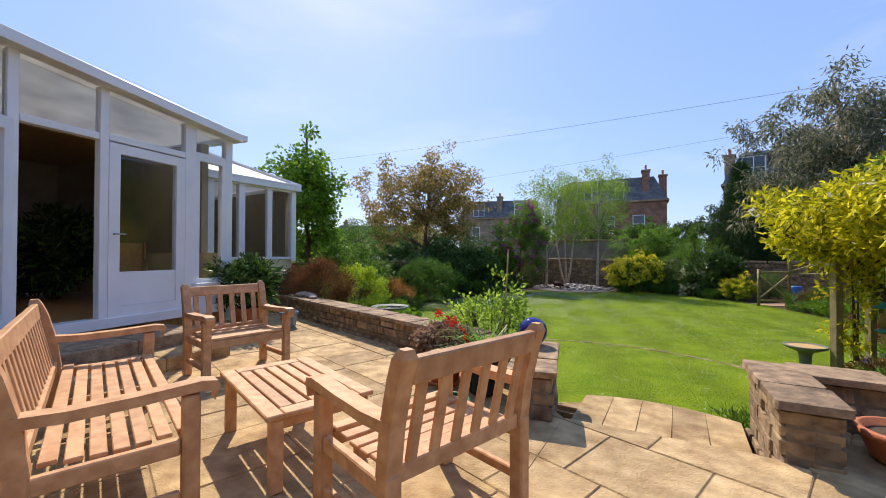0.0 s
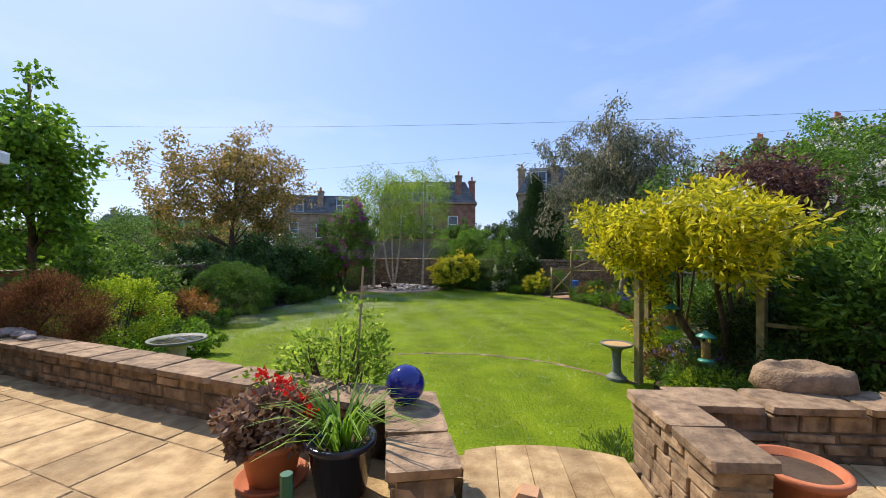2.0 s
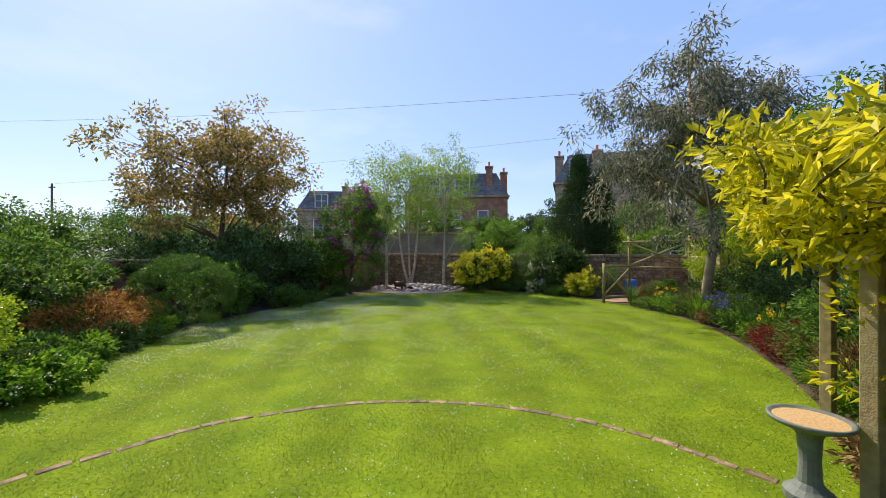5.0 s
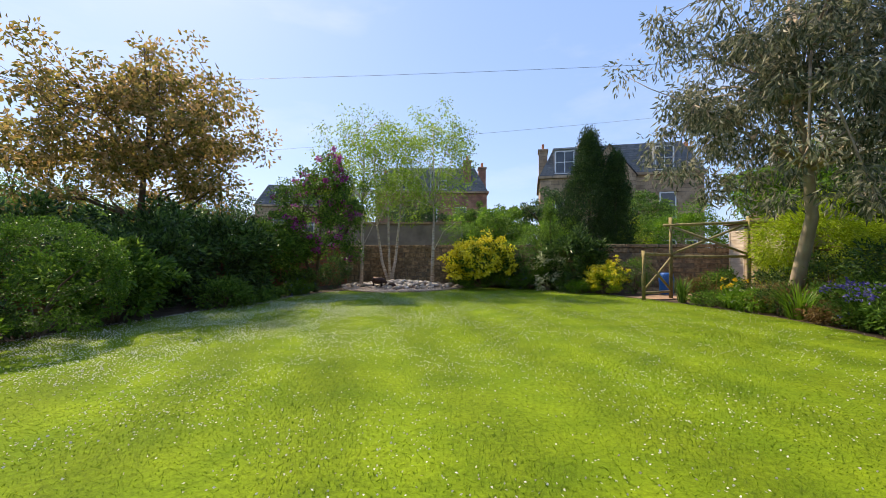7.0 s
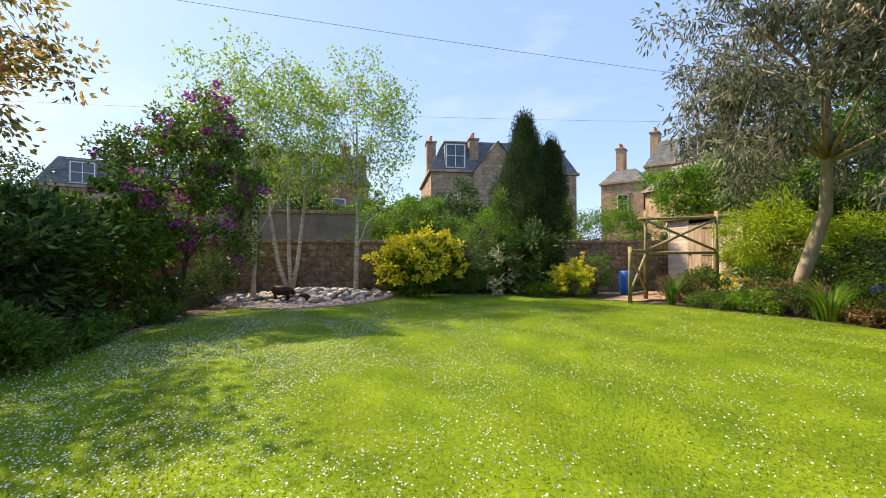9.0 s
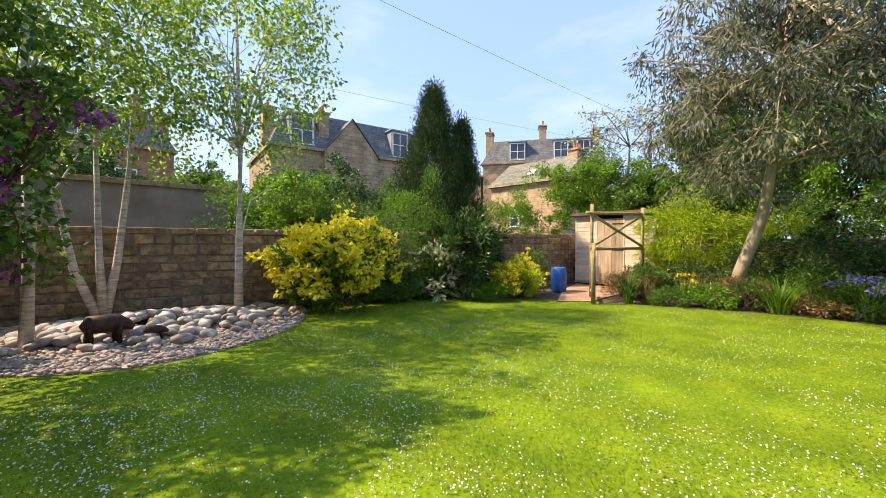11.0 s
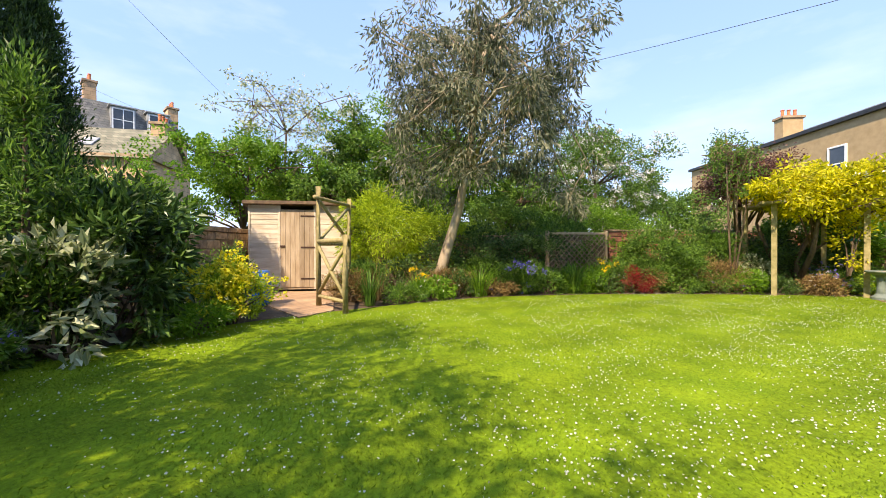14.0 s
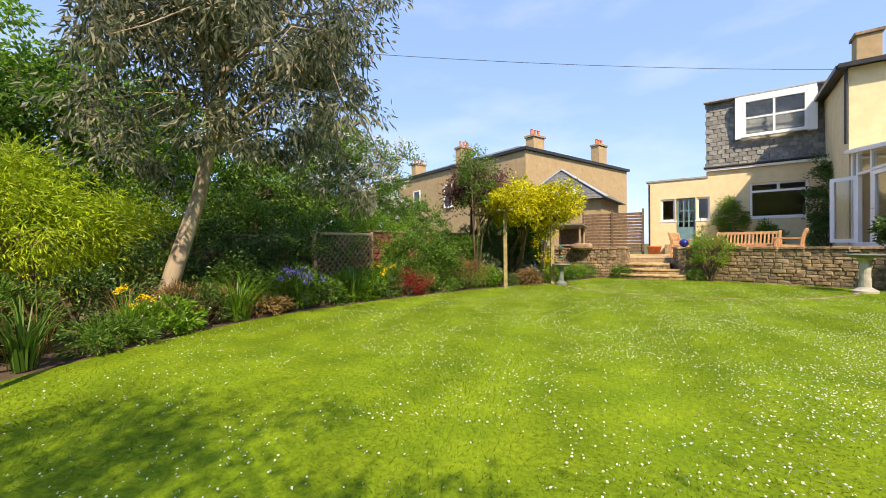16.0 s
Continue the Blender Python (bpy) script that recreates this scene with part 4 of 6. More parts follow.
# ---- villas beyond the garden ----
def villa(name, label, m, w, d, hw, hr, material, chimneys=(), dormers=(), windows=(), side_windows=(), gable=None, inset=1.2, hip=False):
    """A stone villa: front along local x facing -y, slated mansard, dormers, chimneys with pots and framed windows."""
    t = thing(name, label, "house", m)
    g = Geo()
    g.box(0, w, 0, d, -0.1, hw)
    place("wall", g.done("wall"), material, t)
    block("eaves_course", (w + 0.4, d + 0.4, 0.22), (w / 2, d / 2, hw), DARKSTONE if not hip else BLACK, t)
    g = Geo()
    i = inset
    z0, z1 = hw + 0.22, hw + hr
    g.add([(-0.1, -0.1, z0), (w + 0.1, -0.1, z0), (w + 0.1, d + 0.1, z0), (-0.1, d + 0.1, z0), (i, i, z1), (w - i, i, z1), (w - i, d - i, z1), (i, d - i, z1)],
          [(0, 1, 5, 4), (1, 2, 6, 5), (2, 3, 7, 6), (3, 0, 4, 7), (4, 5, 6, 7)])
    place("roof", g.done("roof"), SLATE, t)
    for x, y, top in chimneys:
        c = block("chimney", (0.75, 1.3, top - hw - 0.5), (x, y, hw - 0.2), material, t)
        block("cap", (0.92, 1.48, 0.16), (0, 0, top - hw - 0.5), DARKSTONE, c)
        for k in (-0.4, 0, 0.4):
            g = Geo()
            g.lathe([(0.12, 0), (0.13, 0.05), (0.1, 0.08), (0.095, 0.42), (0.12, 0.45), (0.11, 0.5), (0.06, 0.5)], 10)
            place("chimney_pot", g.done("pot"), TERRA, c, m=pose(0, k, top - hw - 0.34))
    for x, z, ww, wh in windows:
        s = window("window", "", pose(x, -0.02, z), ww, wh, 1, 2, 0.09, DARKPANE, PVC, parent=t)
        block("lintel", (ww + 0.4, 0.12, 0.22), (ww / 2, -0.02, wh + 0.01), material, s)
    for y, z, ww, wh in side_windows:
        window("window", "", pose(-0.02, y, z, 0, 0, -90), ww, wh, 1, 2, 0.09, DARKPANE, PVC, parent=t)
    for x, ww in dormers:
        dm = block("dormer", (ww, 1.3, hr * 0.72), (x, 0.65 + 0.1, hw + 0.35), LEAD, t)
        window("window", "", pose(-ww / 2 + 0.08, -0.67, 0.08), ww - 0.16, hr * 0.72 - 0.2, 2, 2, 0.07, DARKPANE, PVC, parent=dm)
        block("dormer_roof", (ww + 0.25, 1.6, 0.1), (0, -0.02, hr * 0.72), LEAD, dm)
    if gable:
        gx, gw, gh = gable
        g = Geo()
        g.add([(gx, -0.5, -0.1), (gx + gw, -0.5, -0.1), (gx + gw, -0.5, hw), (gx + gw / 2, -0.5, gh), (gx, -0.5, hw), (gx, d / 2, -0.1), (gx + gw, d / 2, -0.1), (gx + gw, d / 2, hw), (gx + gw / 2, d / 2, gh), (gx, d / 2, hw)],
              [(0, 1, 2, 3, 4), (1, 6, 7, 2), (5, 0, 4, 9)])
        place("gable_wall", g.done("gable"), material, t)
        g = Geo()
        g.add([(gx - 0.15, -0.6, hw - 0.1), (gx + gw / 2, -0.6, gh + 0.08), (gx + gw + 0.15, -0.6, hw - 0.1), (gx - 0.15, d / 2, hw - 0.1), (gx + gw / 2, d / 2, gh + 0.08), (gx + gw + 0.15, d / 2, hw - 0.1)],
              [(0, 1, 4, 3), (1, 2, 5, 4)])
        place("gable_roof", g.done("gable_roof"), SLATE, t)
    return t


villa("villa", "sandstone villa with slated mansard and tall chimneys", pose(6.3, 42, 0, 0, 0, -8), 12.4, 9, 7.7, 2.9, DARKSTONE,
      ((0.3, 3, 11.4), (3.6, 1.0, 11.2), (12.1, 3, 11.0)), ((2.0, 1.7), (9.6, 1.5)), ((9.2, 4.2, 1.2, 2.1), (9.2, 0.9, 1.2, 1.6), (6.4, 4.2, 1.1, 2.1), (11.0, 1.0, 0.9, 1.5), (1.2, 4.0, 1.0, 1.9)), gable=(3.4, 4.0, 10.2))
villa("villa", "red sandstone villa with paired tall chimneys", pose(-9.5, 48, 0, 0, 0, 4), 11.5, 9, 7.6, 2.9, REDSTONE,
      ((9.5, 1.0, 11.7), (11.2, 2.5, 11.3), (0.5, 3, 10.6)), ((3.2, 1.8), (6.5, 1.8)), ((2.0, 4.2, 1.2, 2.0), (5.2, 4.2, 1.2, 2.0), (8.2, 4.2, 1.2, 2.0)))
villa("villa", "distant stone villa with slate mansard", pose(-25, 52, 0, 0, 0, 16), 12, 9, 6.9, 2.8, DARKSTONE,
      ((6.0, 1.0, 10.8), (11.0, 3, 10.2)), ((3.0, 1.8), (9.0, 1.8)), ((2.0, 3.8, 1.2, 2.0), (5.5, 3.8, 1.2, 2.0), (9.5, 3.8, 1.2, 2.0)))
villa("villa", "distant row of stone houses with chimneys", pose(-62, 62, 0, 0, 0, 30), 20, 9, 5.5, 2.6, DARKSTONE, ((2, 3, 9.5), (10, 3, 9.7), (18, 3, 9.5)), (), ((4, 3, 1.2, 1.8), (9, 3, 1.2, 1.8), (15, 3, 1.2, 1.8)))
villa("villa", "tall warm sandstone villa with slate mansard and dormers", pose(28.7, 43.3, 0, 0, 0, -56), 12.2, 10, 9.6, 2.7, SANDSTONE,
      ((0.5, 2.0, 14.0), (6.2, 2.0, 14.4), (11.6, 2.5, 13.8)), ((3.6, 1.7), (8.0, 1.5), (10.2, 1.4)),
      ((2.6, 6.6, 1.3, 2.2), (2.6, 3.0, 1.3, 2.2), (5.6, 6.6, 1.2, 2.2), (8.4, 6.6, 1.2, 2.2)), ((2.0, 7.2, 1.2, 2.2), (5.6, 7.2, 1.2, 2.2)), inset=1.1)
villa("villa", "warm sandstone side wing with a tall chimney", pose(26.3, 46.9, 0, 0, 0, -56), 4.1, 8, 8.3, 1.6, SANDSTONE, ((1.6, 1.6, 12.8),), (), ((1.6, 5.2, 1.1, 2.0),), inset=1.0)
wing = villa("stone_outbuilding", "gabled sandstone outbuilding with mossy slate roof", pose(22.6, 37.0, 0, 0, 0, -90), 6.7, 5.6, 5.9, 0.3, SANDSTONE, ((6.3, 2.8, 9.1),), (), ((2.0, 2.6, 0.9, 1.4),))
g = Geo()
g.add([(-0.2, -0.3, 5.9), (6.9, -0.3, 5.9), (6.9, 5.9, 5.9), (-0.2, 5.9, 5.9), (-0.2, 2.8, 8.2), (6.9, 2.8, 8.2)], [(0, 1, 5, 4), (2, 3, 4, 5)])
place("pitched_roof", g.done("roof"), MOSSROOF, wing)
block("rooflight", (0.7, 0.9, 0.08), (3.4, 1.1, 6.95), LEAD, wing, rx=36.5)
for x, f in ((0.02, (0, 2, 1)), (6.68, (0, 1, 2))):
    g = Geo()
    g.add([(x, 0, 5.9), (x, 5.6, 5.9), (x, 2.8, 8.1)], [f])
    place("gable_end", g.done("gable"), SANDSTONE, wing)
# garage behind the north wall
garage = thing("garage", "low grey rendered garage with stone coping", "garage", pose(-7.0, 27.2, 0, 0, 0, 0))
g = Geo()
g.box(0, 7.1, 0, 4.5, -0.1, 2.7)
place("wall", g.done("wall"), GREYHARL, garage)
block("coping", (7.3, 0.36, 0.12), (3.55, 0.12, 2.702), CAPSTONE, garage)
block("roof", (6.9, 4.0, 0.08), (3.55, 2.35, 2.702), LEAD, garage)

# neighbour to the south
nb = villa("villa", "tan harled neighbouring house with hipped slate roof", pose(7.76, -19.5, 0, 0, 0, -16.3), 17.0, 14.3, 7.8, 1.9, HARL,
           ((1.3, 11.6, 10.0), (0.9, 3.2, 10.5), (8.0, 13.0, 10.3), (15.6, 12.6, 10.2)), (), (), (), inset=4.6, hip=True)
for x, z in ((3.6, 4.6), (9.2, 4.5), (14.0, 4.5)):
    window("window", "", pose(x, 14.33, z, 0, 0, 180), 1.1, 2.0, 1, 2, 0.09, DARKPANE, PVC, parent=nb)
low = thing("slate_roofed_wing", "low stone wing with hipped slate roof", "house", pose(6.1, -7.5, 0, 0, 0, 0))
g = Geo()
g.box(0, 4.6, 0, 4.5, -0.1, 3.7)
place("wall", g.done("wall"), HARL, low)
g = Geo()
g.add([(-0.4, -0.4, 3.7), (5.0, -0.4, 3.7), (5.0, 4.9, 3.7), (-0.4, 4.9, 3.7), (3.0, 2.2, 6.0)], [(0, 1, 4), (1, 2, 4), (2, 3, 4), (3, 0, 4), (0, 3, 2, 1)])
place("roof", g.done("roof"), SLATE, low)
beam("lead_hip", (5.0, 4.9, 3.75), (3.0, 2.2, 6.03), 0.25, 0.05, LEAD, low)
beam("lead_hip", (-0.4, 4.9, 3.75), (3.0, 2.2, 6.03), 0.25, 0.05, LEAD, low)

# overhead cables
def cable(a, b, sag, rad=0.009):
    t = tagged(new("overhead_cable"), "thin dark overhead cable against the sky", "cable")
    a, b = Vector(a), Vector(b)
    g = Geo()
    g.tube([a.lerp(b, u) - Vector((0, 0, sag * 4 * u * (1 - u))) for u in np.linspace(0, 1, 14)], [rad] * 14, 4)
    place("strand", g.done("strand"), CABLE, t)


cable((-45, 30, 12.5), (30, 27, 10.5), 0.8)
cable((-50, 42, 9.5), (40, 38, 13.5), 0.8)
cable((-2.9, -1.3, 7.8), (22, 19.4, 9.0), 0.5)
def utility_pole(x, y, top):
    t = tagged(new("utility_pole"), "dark wooden pole carrying overhead cables", "pole", "utility poles")
    t.matrix_basis = pose(x, y, 0)
    g = Geo()
    g.tube([(0, 0, -0.1), (0, 0, top)], [0.15, 0.1], 10)
    place("shaft", g.done("shaft"), FENCEWOOD, t)
    block("crossarm", (0.9, 0.1, 0.12), (0, 0, top - 0.5), FENCEWOOD, t)


for x, y, top in ((-45, 30, 12.55), (30, 27, 10.55), (-50, 42, 9.55), (40, 38, 13.55), (22, 19.4, 9.1)):
    utility_pole(x, y, top)
# ---- trees ----
birch_args = dict(leaf=(0.085, 0.06), spread=0.42, leaf_material=L_BIRCH, bark=BIRCHBARK, droop=0.5, inner=0.3, lump=0.15, twig=0.007)
tree("birch_tree", "young white-barked birch in spring leaf", "tree", (-3.33, 22.5, 0), [(0, 0, -0.1), (0.05, 0, 1.5), (0.02, 0.05, 3.2), (0.1, 0, 5.6)], (0.085, 0.02),
     ((-0.1, 0, 4.3), (1.75, 1.6, 2.6)), 150, 42, seed=21, **birch_args)
tree("birch_tree", "slender birch with pale trunk among pebbles", "tree", (-0.77, 23.1, 0), [(0, 0, -0.1), (0.02, 0, 1.3), (0.06, 0.03, 3.0), (0.0, 0.05, 6.1)], (0.085, 0.02),
     ((0.0, 0, 4.5), (1.8, 1.6, 2.6)), 160, 44, seed=22, **birch_args)
tree("birch_tree", "multi-stemmed birch with forked white trunks", "tree", (-2.56, 24.0, 0), [(0, 0, -0.1), (-0.35, 0, 0.9), (-0.6, 0.1, 2.4), (-0.7, 0, 5.2)], (0.08, 0.02),
     ((-0.2, 0, 4.5), (1.8, 1.5, 2.6)), 140, 36, seed=23, stems=([(0, 0, 0.05), (0.18, 0.05, 1.0), (0.35, 0, 2.6), (0.5, 0, 5.0)], [(0, 0, 0.05), (-0.05, -0.1, 1.1), (-0.1, -0.2, 4.6)]), **birch_args)
tree("cherry_tree", "spreading cherry tree with coppery young leaves", "tree", (-9.5, 19.6, 0), [(0, 0, -0.1), (0.1, 0, 1.3), (0.0, 0.1, 2.2), (0.2, 0, 3.6)], (0.19, 0.07),
     ((0.0, 0, 4.75), (3.6, 3.3, 3.0)), 300, 60, (0.17, 0.085), 0.48, L_COPPER, BARK, 24, droop=0.35, inner=0.35, lump=0.25)
tree("eucalyptus_tree", "leaning grey-green gum tree with smooth trunk", "tree", (7.65, 17.55, 0), [(0, 0, -0.1), (-0.02, -0.28, 0.9), (-0.03, -0.62, 2.0), (-0.2, -0.75, 2.9), (-0.5, -0.9, 4.2), (-0.8, -1.1, 6.0)], (0.145, 0.05),
     ((-0.75, -1.2, 4.35), (2.35, 2.3, 2.5)), 280, 95, (0.15, 0.04), 0.4, L_GUM, GUMBARK, 25, droop=0.9, inner=0.3, lump=0.3)
tree("maple_tree", "young leafy green maple beside the garden room", "tree", (-7.7, 9.9, 0), [(0, 0, -0.1), (0, 0.1, 2.0), (0.1, 0, 4.0), (0, 0, 6.0)], (0.1, 0.03),
     ((0, 0, 3.55), (1.2, 1.2, 2.15)), 120, 80, (0.13, 0.10), 0.42, L_FRESH, BARK, 26, droop=0.3, lump=0.3)
tree("purple_plum_tree", "dark purple-leaved plum tree behind the pergola", "tree", (7.0, 9.25, 0), [(0, 0, -0.1), (0.1, 0, 1.3), (0, 0, 2.6)], (0.12, 0.05),
     ((0, 0, 2.95), (0.95, 0.95, 0.8)), 90, 110, (0.085, 0.045), 0.4, L_PURPLE, BARK, 27)
tree("small_tree", "thin upright multi-stemmed tree in the border", "tree", (6.25, 10.4, 0), [(0, 0, -0.1), (0.05, 0.05, 1.6), (0.1, 0.1, 3.9)], (0.03, 0.01),
     ((0.0, 0.0, 3.0), (0.6, 0.7, 1.15)), 45, 60, (0.07, 0.035), 0.22, L_MID, BARK, 28, stems=([(0, 0, 0), (-0.15, -0.2, 1.8), (-0.25, -0.3, 3.6)], [(0, 0, 0), (0.1, -0.25, 1.5), (0.2, -0.4, 3.3)]), twig=0.005)
tree("apple_tree", "sparse leggy tree with pale blossom beyond the shed", "tree", (12.4, 21.6, 0), [(0, 0, -0.1), (0, 0.1, 2.5), (0.1, 0, 5.0)], (0.1, 0.03),
     ((0, 0, 5.3), (1.7, 2.1, 1.7)), 100, 24, (0.11, 0.065), 0.34, L_CREAM, BARK, 29, inner=0.5, lump=0.35, flower=(L_WHITE, "blossom", 50, 0.06, 8))
tree("apple_tree", "dense fresh green tree beyond the shed", "tree", (11.5, 22.6, 0), [(0, 0, -0.1), (0, 0.1, 1.6), (0.1, 0, 3.0)], (0.12, 0.05),
     ((0, 0, 3.2), (1.5, 1.9, 1.75)), 150, 110, (0.1, 0.065), 0.32, L_FRESH, BARK, 31, lump=0.3)
tree("hawthorn_tree", "white-blossomed hawthorn beyond the boundary wall", "tree", (12.3, 10.0, 0), [(0, 0, -0.1), (0, 0, 1.8), (0.1, 0, 3.5)], (0.15, 0.06),
     ((0, 0, 3.6), (2.6, 2.8, 2.4)), 190, 150, (0.09, 0.055), 0.4, L_MID, BARK, 30, flower=(L_WHITE, "blossom", 420, 0.10, 16))
for k, (x, y, rr, hh) in enumerate(((17.5, 21, 2.6, 4.6), (15.0, 18.0, 2.8, 7.2), (11.8, 20.0, 1.8, 4.2), (-12.5, 28, 3.2, 4.0), (-19, 24, 4.0, 4.6), (-22, 36, 5, 5.5), (16.5, 2.5, 2.6, 4.4), (19, 5.5, 2.6, 4.6), (-14, 15.5, 2.2, 3.2), (-16, 10, 2.6, 3.4), (-34, 40, 6, 6), (4.5, 30, 2.2, 4.6), (10.6, 33, 2.4, 5.2), (1.8, 27.2, 1.7, 3.6), (-7.5, 33.5, 2.4, 5.2), (-3.0, 34, 2.2, 5.0), (0.4, 33.5, 1.8, 4.6), (13.2, 21.6, 1.6, 4.0), (12.8, 13.0, 2.2, 4.2), (16.5, 14.5, 2.8, 5.6), (18.5, 9.0, 2.8, 4.6), (14.0, 16.2, 2.4, 6.4), (13.5, 19.2, 2.0, 6.2))):
    tree("garden_tree", "rounded green tree in a neighbouring garden", "tree", (x, y, 0), [(0, 0, -0.1), (0.1, 0, hh * 0.3), (0, 0.1, hh * 0.6)], (0.18, 0.07),
         ((0, 0, hh * 0.58), (rr, rr, hh * 0.45)), 120, 110, (0.13, 0.08), rr * 0.17, (L_MID, L_FRESH, L_MID, L_DARK)[k % 4], BARK, 40 + k, lump=0.3)


def conifer(at, h, rad, seed, label="dense dark green conical conifer", n=150, each=90, material=L_CONIFER):
    rng = np.random.default_rng(seed)
    t = thing("conifer_tree", label, "tree", pose(*at))
    g = Geo()
    g.tube([(0, 0, -0.1), (0, 0, h * 0.95)], [rad * 0.12, 0.01], 7)
    place("trunk", g.done("trunk"), BARK, t)
    u = rng.uniform(0.03, 1, n) ** 0.8
    a = rng.uniform(0, 2 * math.pi, n)
    r = rad * np.minimum(1.0, (1 - u) * 1.75 + 0.03) * rng.uniform(0.65, 1.05, n)
    pts = np.stack([r * np.cos(a), r * np.sin(a), u * h], 1)
    g = Geo()
    clump_leaves(g, pts, each, 0.34 * rad ** 0.5, 0.11, 0.026, rng, -0.9, None, 1.7)
    place("foliage", g.done("foliage"), material, t)


conifer((5.55, 25.0, 0), 6.0, 1.2, 61, n=340, each=150)
conifer((6.45, 24.6, 0), 5.35, 0.75, 62, n=170, each=130)
conifer((3.54, 22.75, 0), 2.95, 0.5, 65, "young light green conifer spire in the border", 60, 60, L_MID)
conifer((13.5, 44, 0), 9, 1.6, 63, "distant dark spruce between the villas")
conifer((24.5, 52, 0), 9, 2.0, 64, "distant dark spruce between the villas")

# ---- shrubs, west border ----
bush("heather", "dry reddish-brown heather hedge above the wall", "shrub", (-3.75, 6.9, 0.45), (1.05, 0.42, 1.25), L_HEATH, 170, 150, (0.05, 0.012), 71, 0.2, droop=-0.8)
bush("spiraea", "rounded chartreuse shrub by the terrace wall", "shrub", (-4.4, 8.7, 0), (0.9, 0.9, 1.6), L_CHART, 90, 110, (0.05, 0.035), 72, 0.2)
bush("viburnum", "tall green shrub with small pale flower heads", "shrub", (-6.9, 11.0, 0), (1.6, 1.4, 2.1), L_MID, 110, 90, (0.09, 0.055), 73, 0.28, flower=(L_CREAM, "blossom", 60, 0.06, 10))
bush("box_ball", "clipped dark green box dome", "shrub", (-5.35, 13.5, 0), (1.05, 1.0, 1.65), L_BOX, 330, 80, (0.035, 0.022), 74, 0.13, inner=0.9, lump=0.03)
bush("pieris", "bronze-leaved low shrub beside the lawn", "shrub", (-5.4, 11.4, 0), (0.75, 0.7, 0.95), L_BRONZE, 60, 60, (0.08, 0.03), 75, 0.18)
bush("hardy_geranium", "low pale-green ground cover with white flowers", "plant", (-3.9, 9.4, 0), (0.9, 0.6, 0.45), L_FRESH, 60, 60, (0.07, 0.06), 76, 0.15, flower=(L_WHITE, "blossom", 30, 0.03, 6))
bush("hardy_geranium", "low leafy ground cover along the border", "plant", (-5.0, 10.0, 0), (0.9, 0.9, 0.5), L_MID, 60, 60, (0.08, 0.06), 77, 0.15)
bush("laurel", "leafy mid-green shrub beside the box dome", "shrub", (-5.6, 14.9, 0), (0.9, 0.9, 1.35), L_MID, 80, 60, (0.13, 0.06), 78, 0.22, lump=0.3)
for k, (x, y, rx, h) in enumerate(((-6.4, 16.6, 1.3, 1.9), (-5.9, 18.3, 1.3, 2.2), (-5.6, 20.0, 1.3, 2.3), (-7.6, 18.3, 1.5, 2.6), (-8.6, 15.6, 1.6, 2.2), (-8.8, 12.6, 1.4, 2.0))):
    bush("evergreen_shrub", "dark glossy evergreen shrub in the shady border", "shrub", (x, y, 0), (rx, rx, h), (L_DARK, L_MID)[k % 3 == 2], 110, 60, (0.15, 0.065), 80 + k, 0.26, group="evergreen border", lump=0.32)
tree("lilac_tree", "lilac bush with purple flower heads", "tree", (-4.4, 20.9, 0), [(0, 0, -0.1), (0.1, 0, 1.0), (0.2, 0, 2.4)], (0.06, 0.03),
     ((0.25, 0, 2.6), (1.5, 1.4, 2.0)), 140, 90, (0.085, 0.06), 0.3, L_MID, BARK, 88, droop=0.2, flower=(L_LILAC, "blossom", 85, 0.11, 40), stems=([(0, 0, 0), (-0.4, 0.1, 1.2), (-0.7, 0, 2.2)],))
bush("ground_cover", "low green ground cover at the lawn edge", "plant", (-4.75, 17.9, 0), (0.5, 1.3, 0.3), L_MID, 70, 60, (0.06, 0.05), 89, 0.12)
bush("bluebells", "clump of bluebells under the shrubs", "plant", (-4.5, 19.8, 0), (0.45, 0.5, 0.4), L_MID, 40, 40, (0.10, 0.02), 90, 0.12, flower=(L_BLUE, "blossom", 30, 0.03, 8))

# ---- shrubs, north border ----
bush("choisya", "large golden shrub with yellow young leaf tips", "shrub", (1.15, 22.9, 0), (1.25, 1.0, 1.6), L_MID, 110, 80, (0.11, 0.05), 101, 0.24, flower=(L_GOLDTIP, "new_growth", 270, 0.13, 16))
bush("cotoneaster", "tangled arching green shrub by the back wall", "shrub", (2.7, 23.3, 0), (1.1, 0.8, 2.1), L_MID, 80, 80, (0.055, 0.03), 102, 0.3, lump=0.35)
bush("rhododendron", "dark leathery rhododendron by the back wall", "shrub", (4.3, 22.4, 0), (1.0, 0.9, 2.05), L_DARK, 100, 60, (0.16, 0.055), 103, 0.24, lump=0.3)
bush("euonymus", "cream-variegated shrub in the border", "shrub", (3.35, 22.3, 0), (0.5, 0.45, 1.35), L_CREAM, 26, 26, (0.17, 0.07), 104, 0.2)
bush("euonymus", "small golden mounded shrub beside the path", "shrub", (5.0, 21.2, 0), (0.55, 0.5, 0.85), L_CHART, 60, 80, (0.05, 0.028), 105, 0.16, flower=(L_GOLDTIP, "new_growth", 130, 0.06, 14))
bush("wall_shrub", "tall mixed green shrubs above the back wall", "shrub", (1.6, 25.6, 0), (2.0, 0.8, 3.2), L_MID, 110, 90, (0.07, 0.04), 106, 0.35, lump=0.35)
bush("wall_shrub", "light green feathery shrub above the back wall", "shrub", (4.0, 24.3, 0), (1.1, 0.7, 3.0), L_FRESH, 80, 80, (0.08, 0.03), 107, 0.32, lump=0.35)
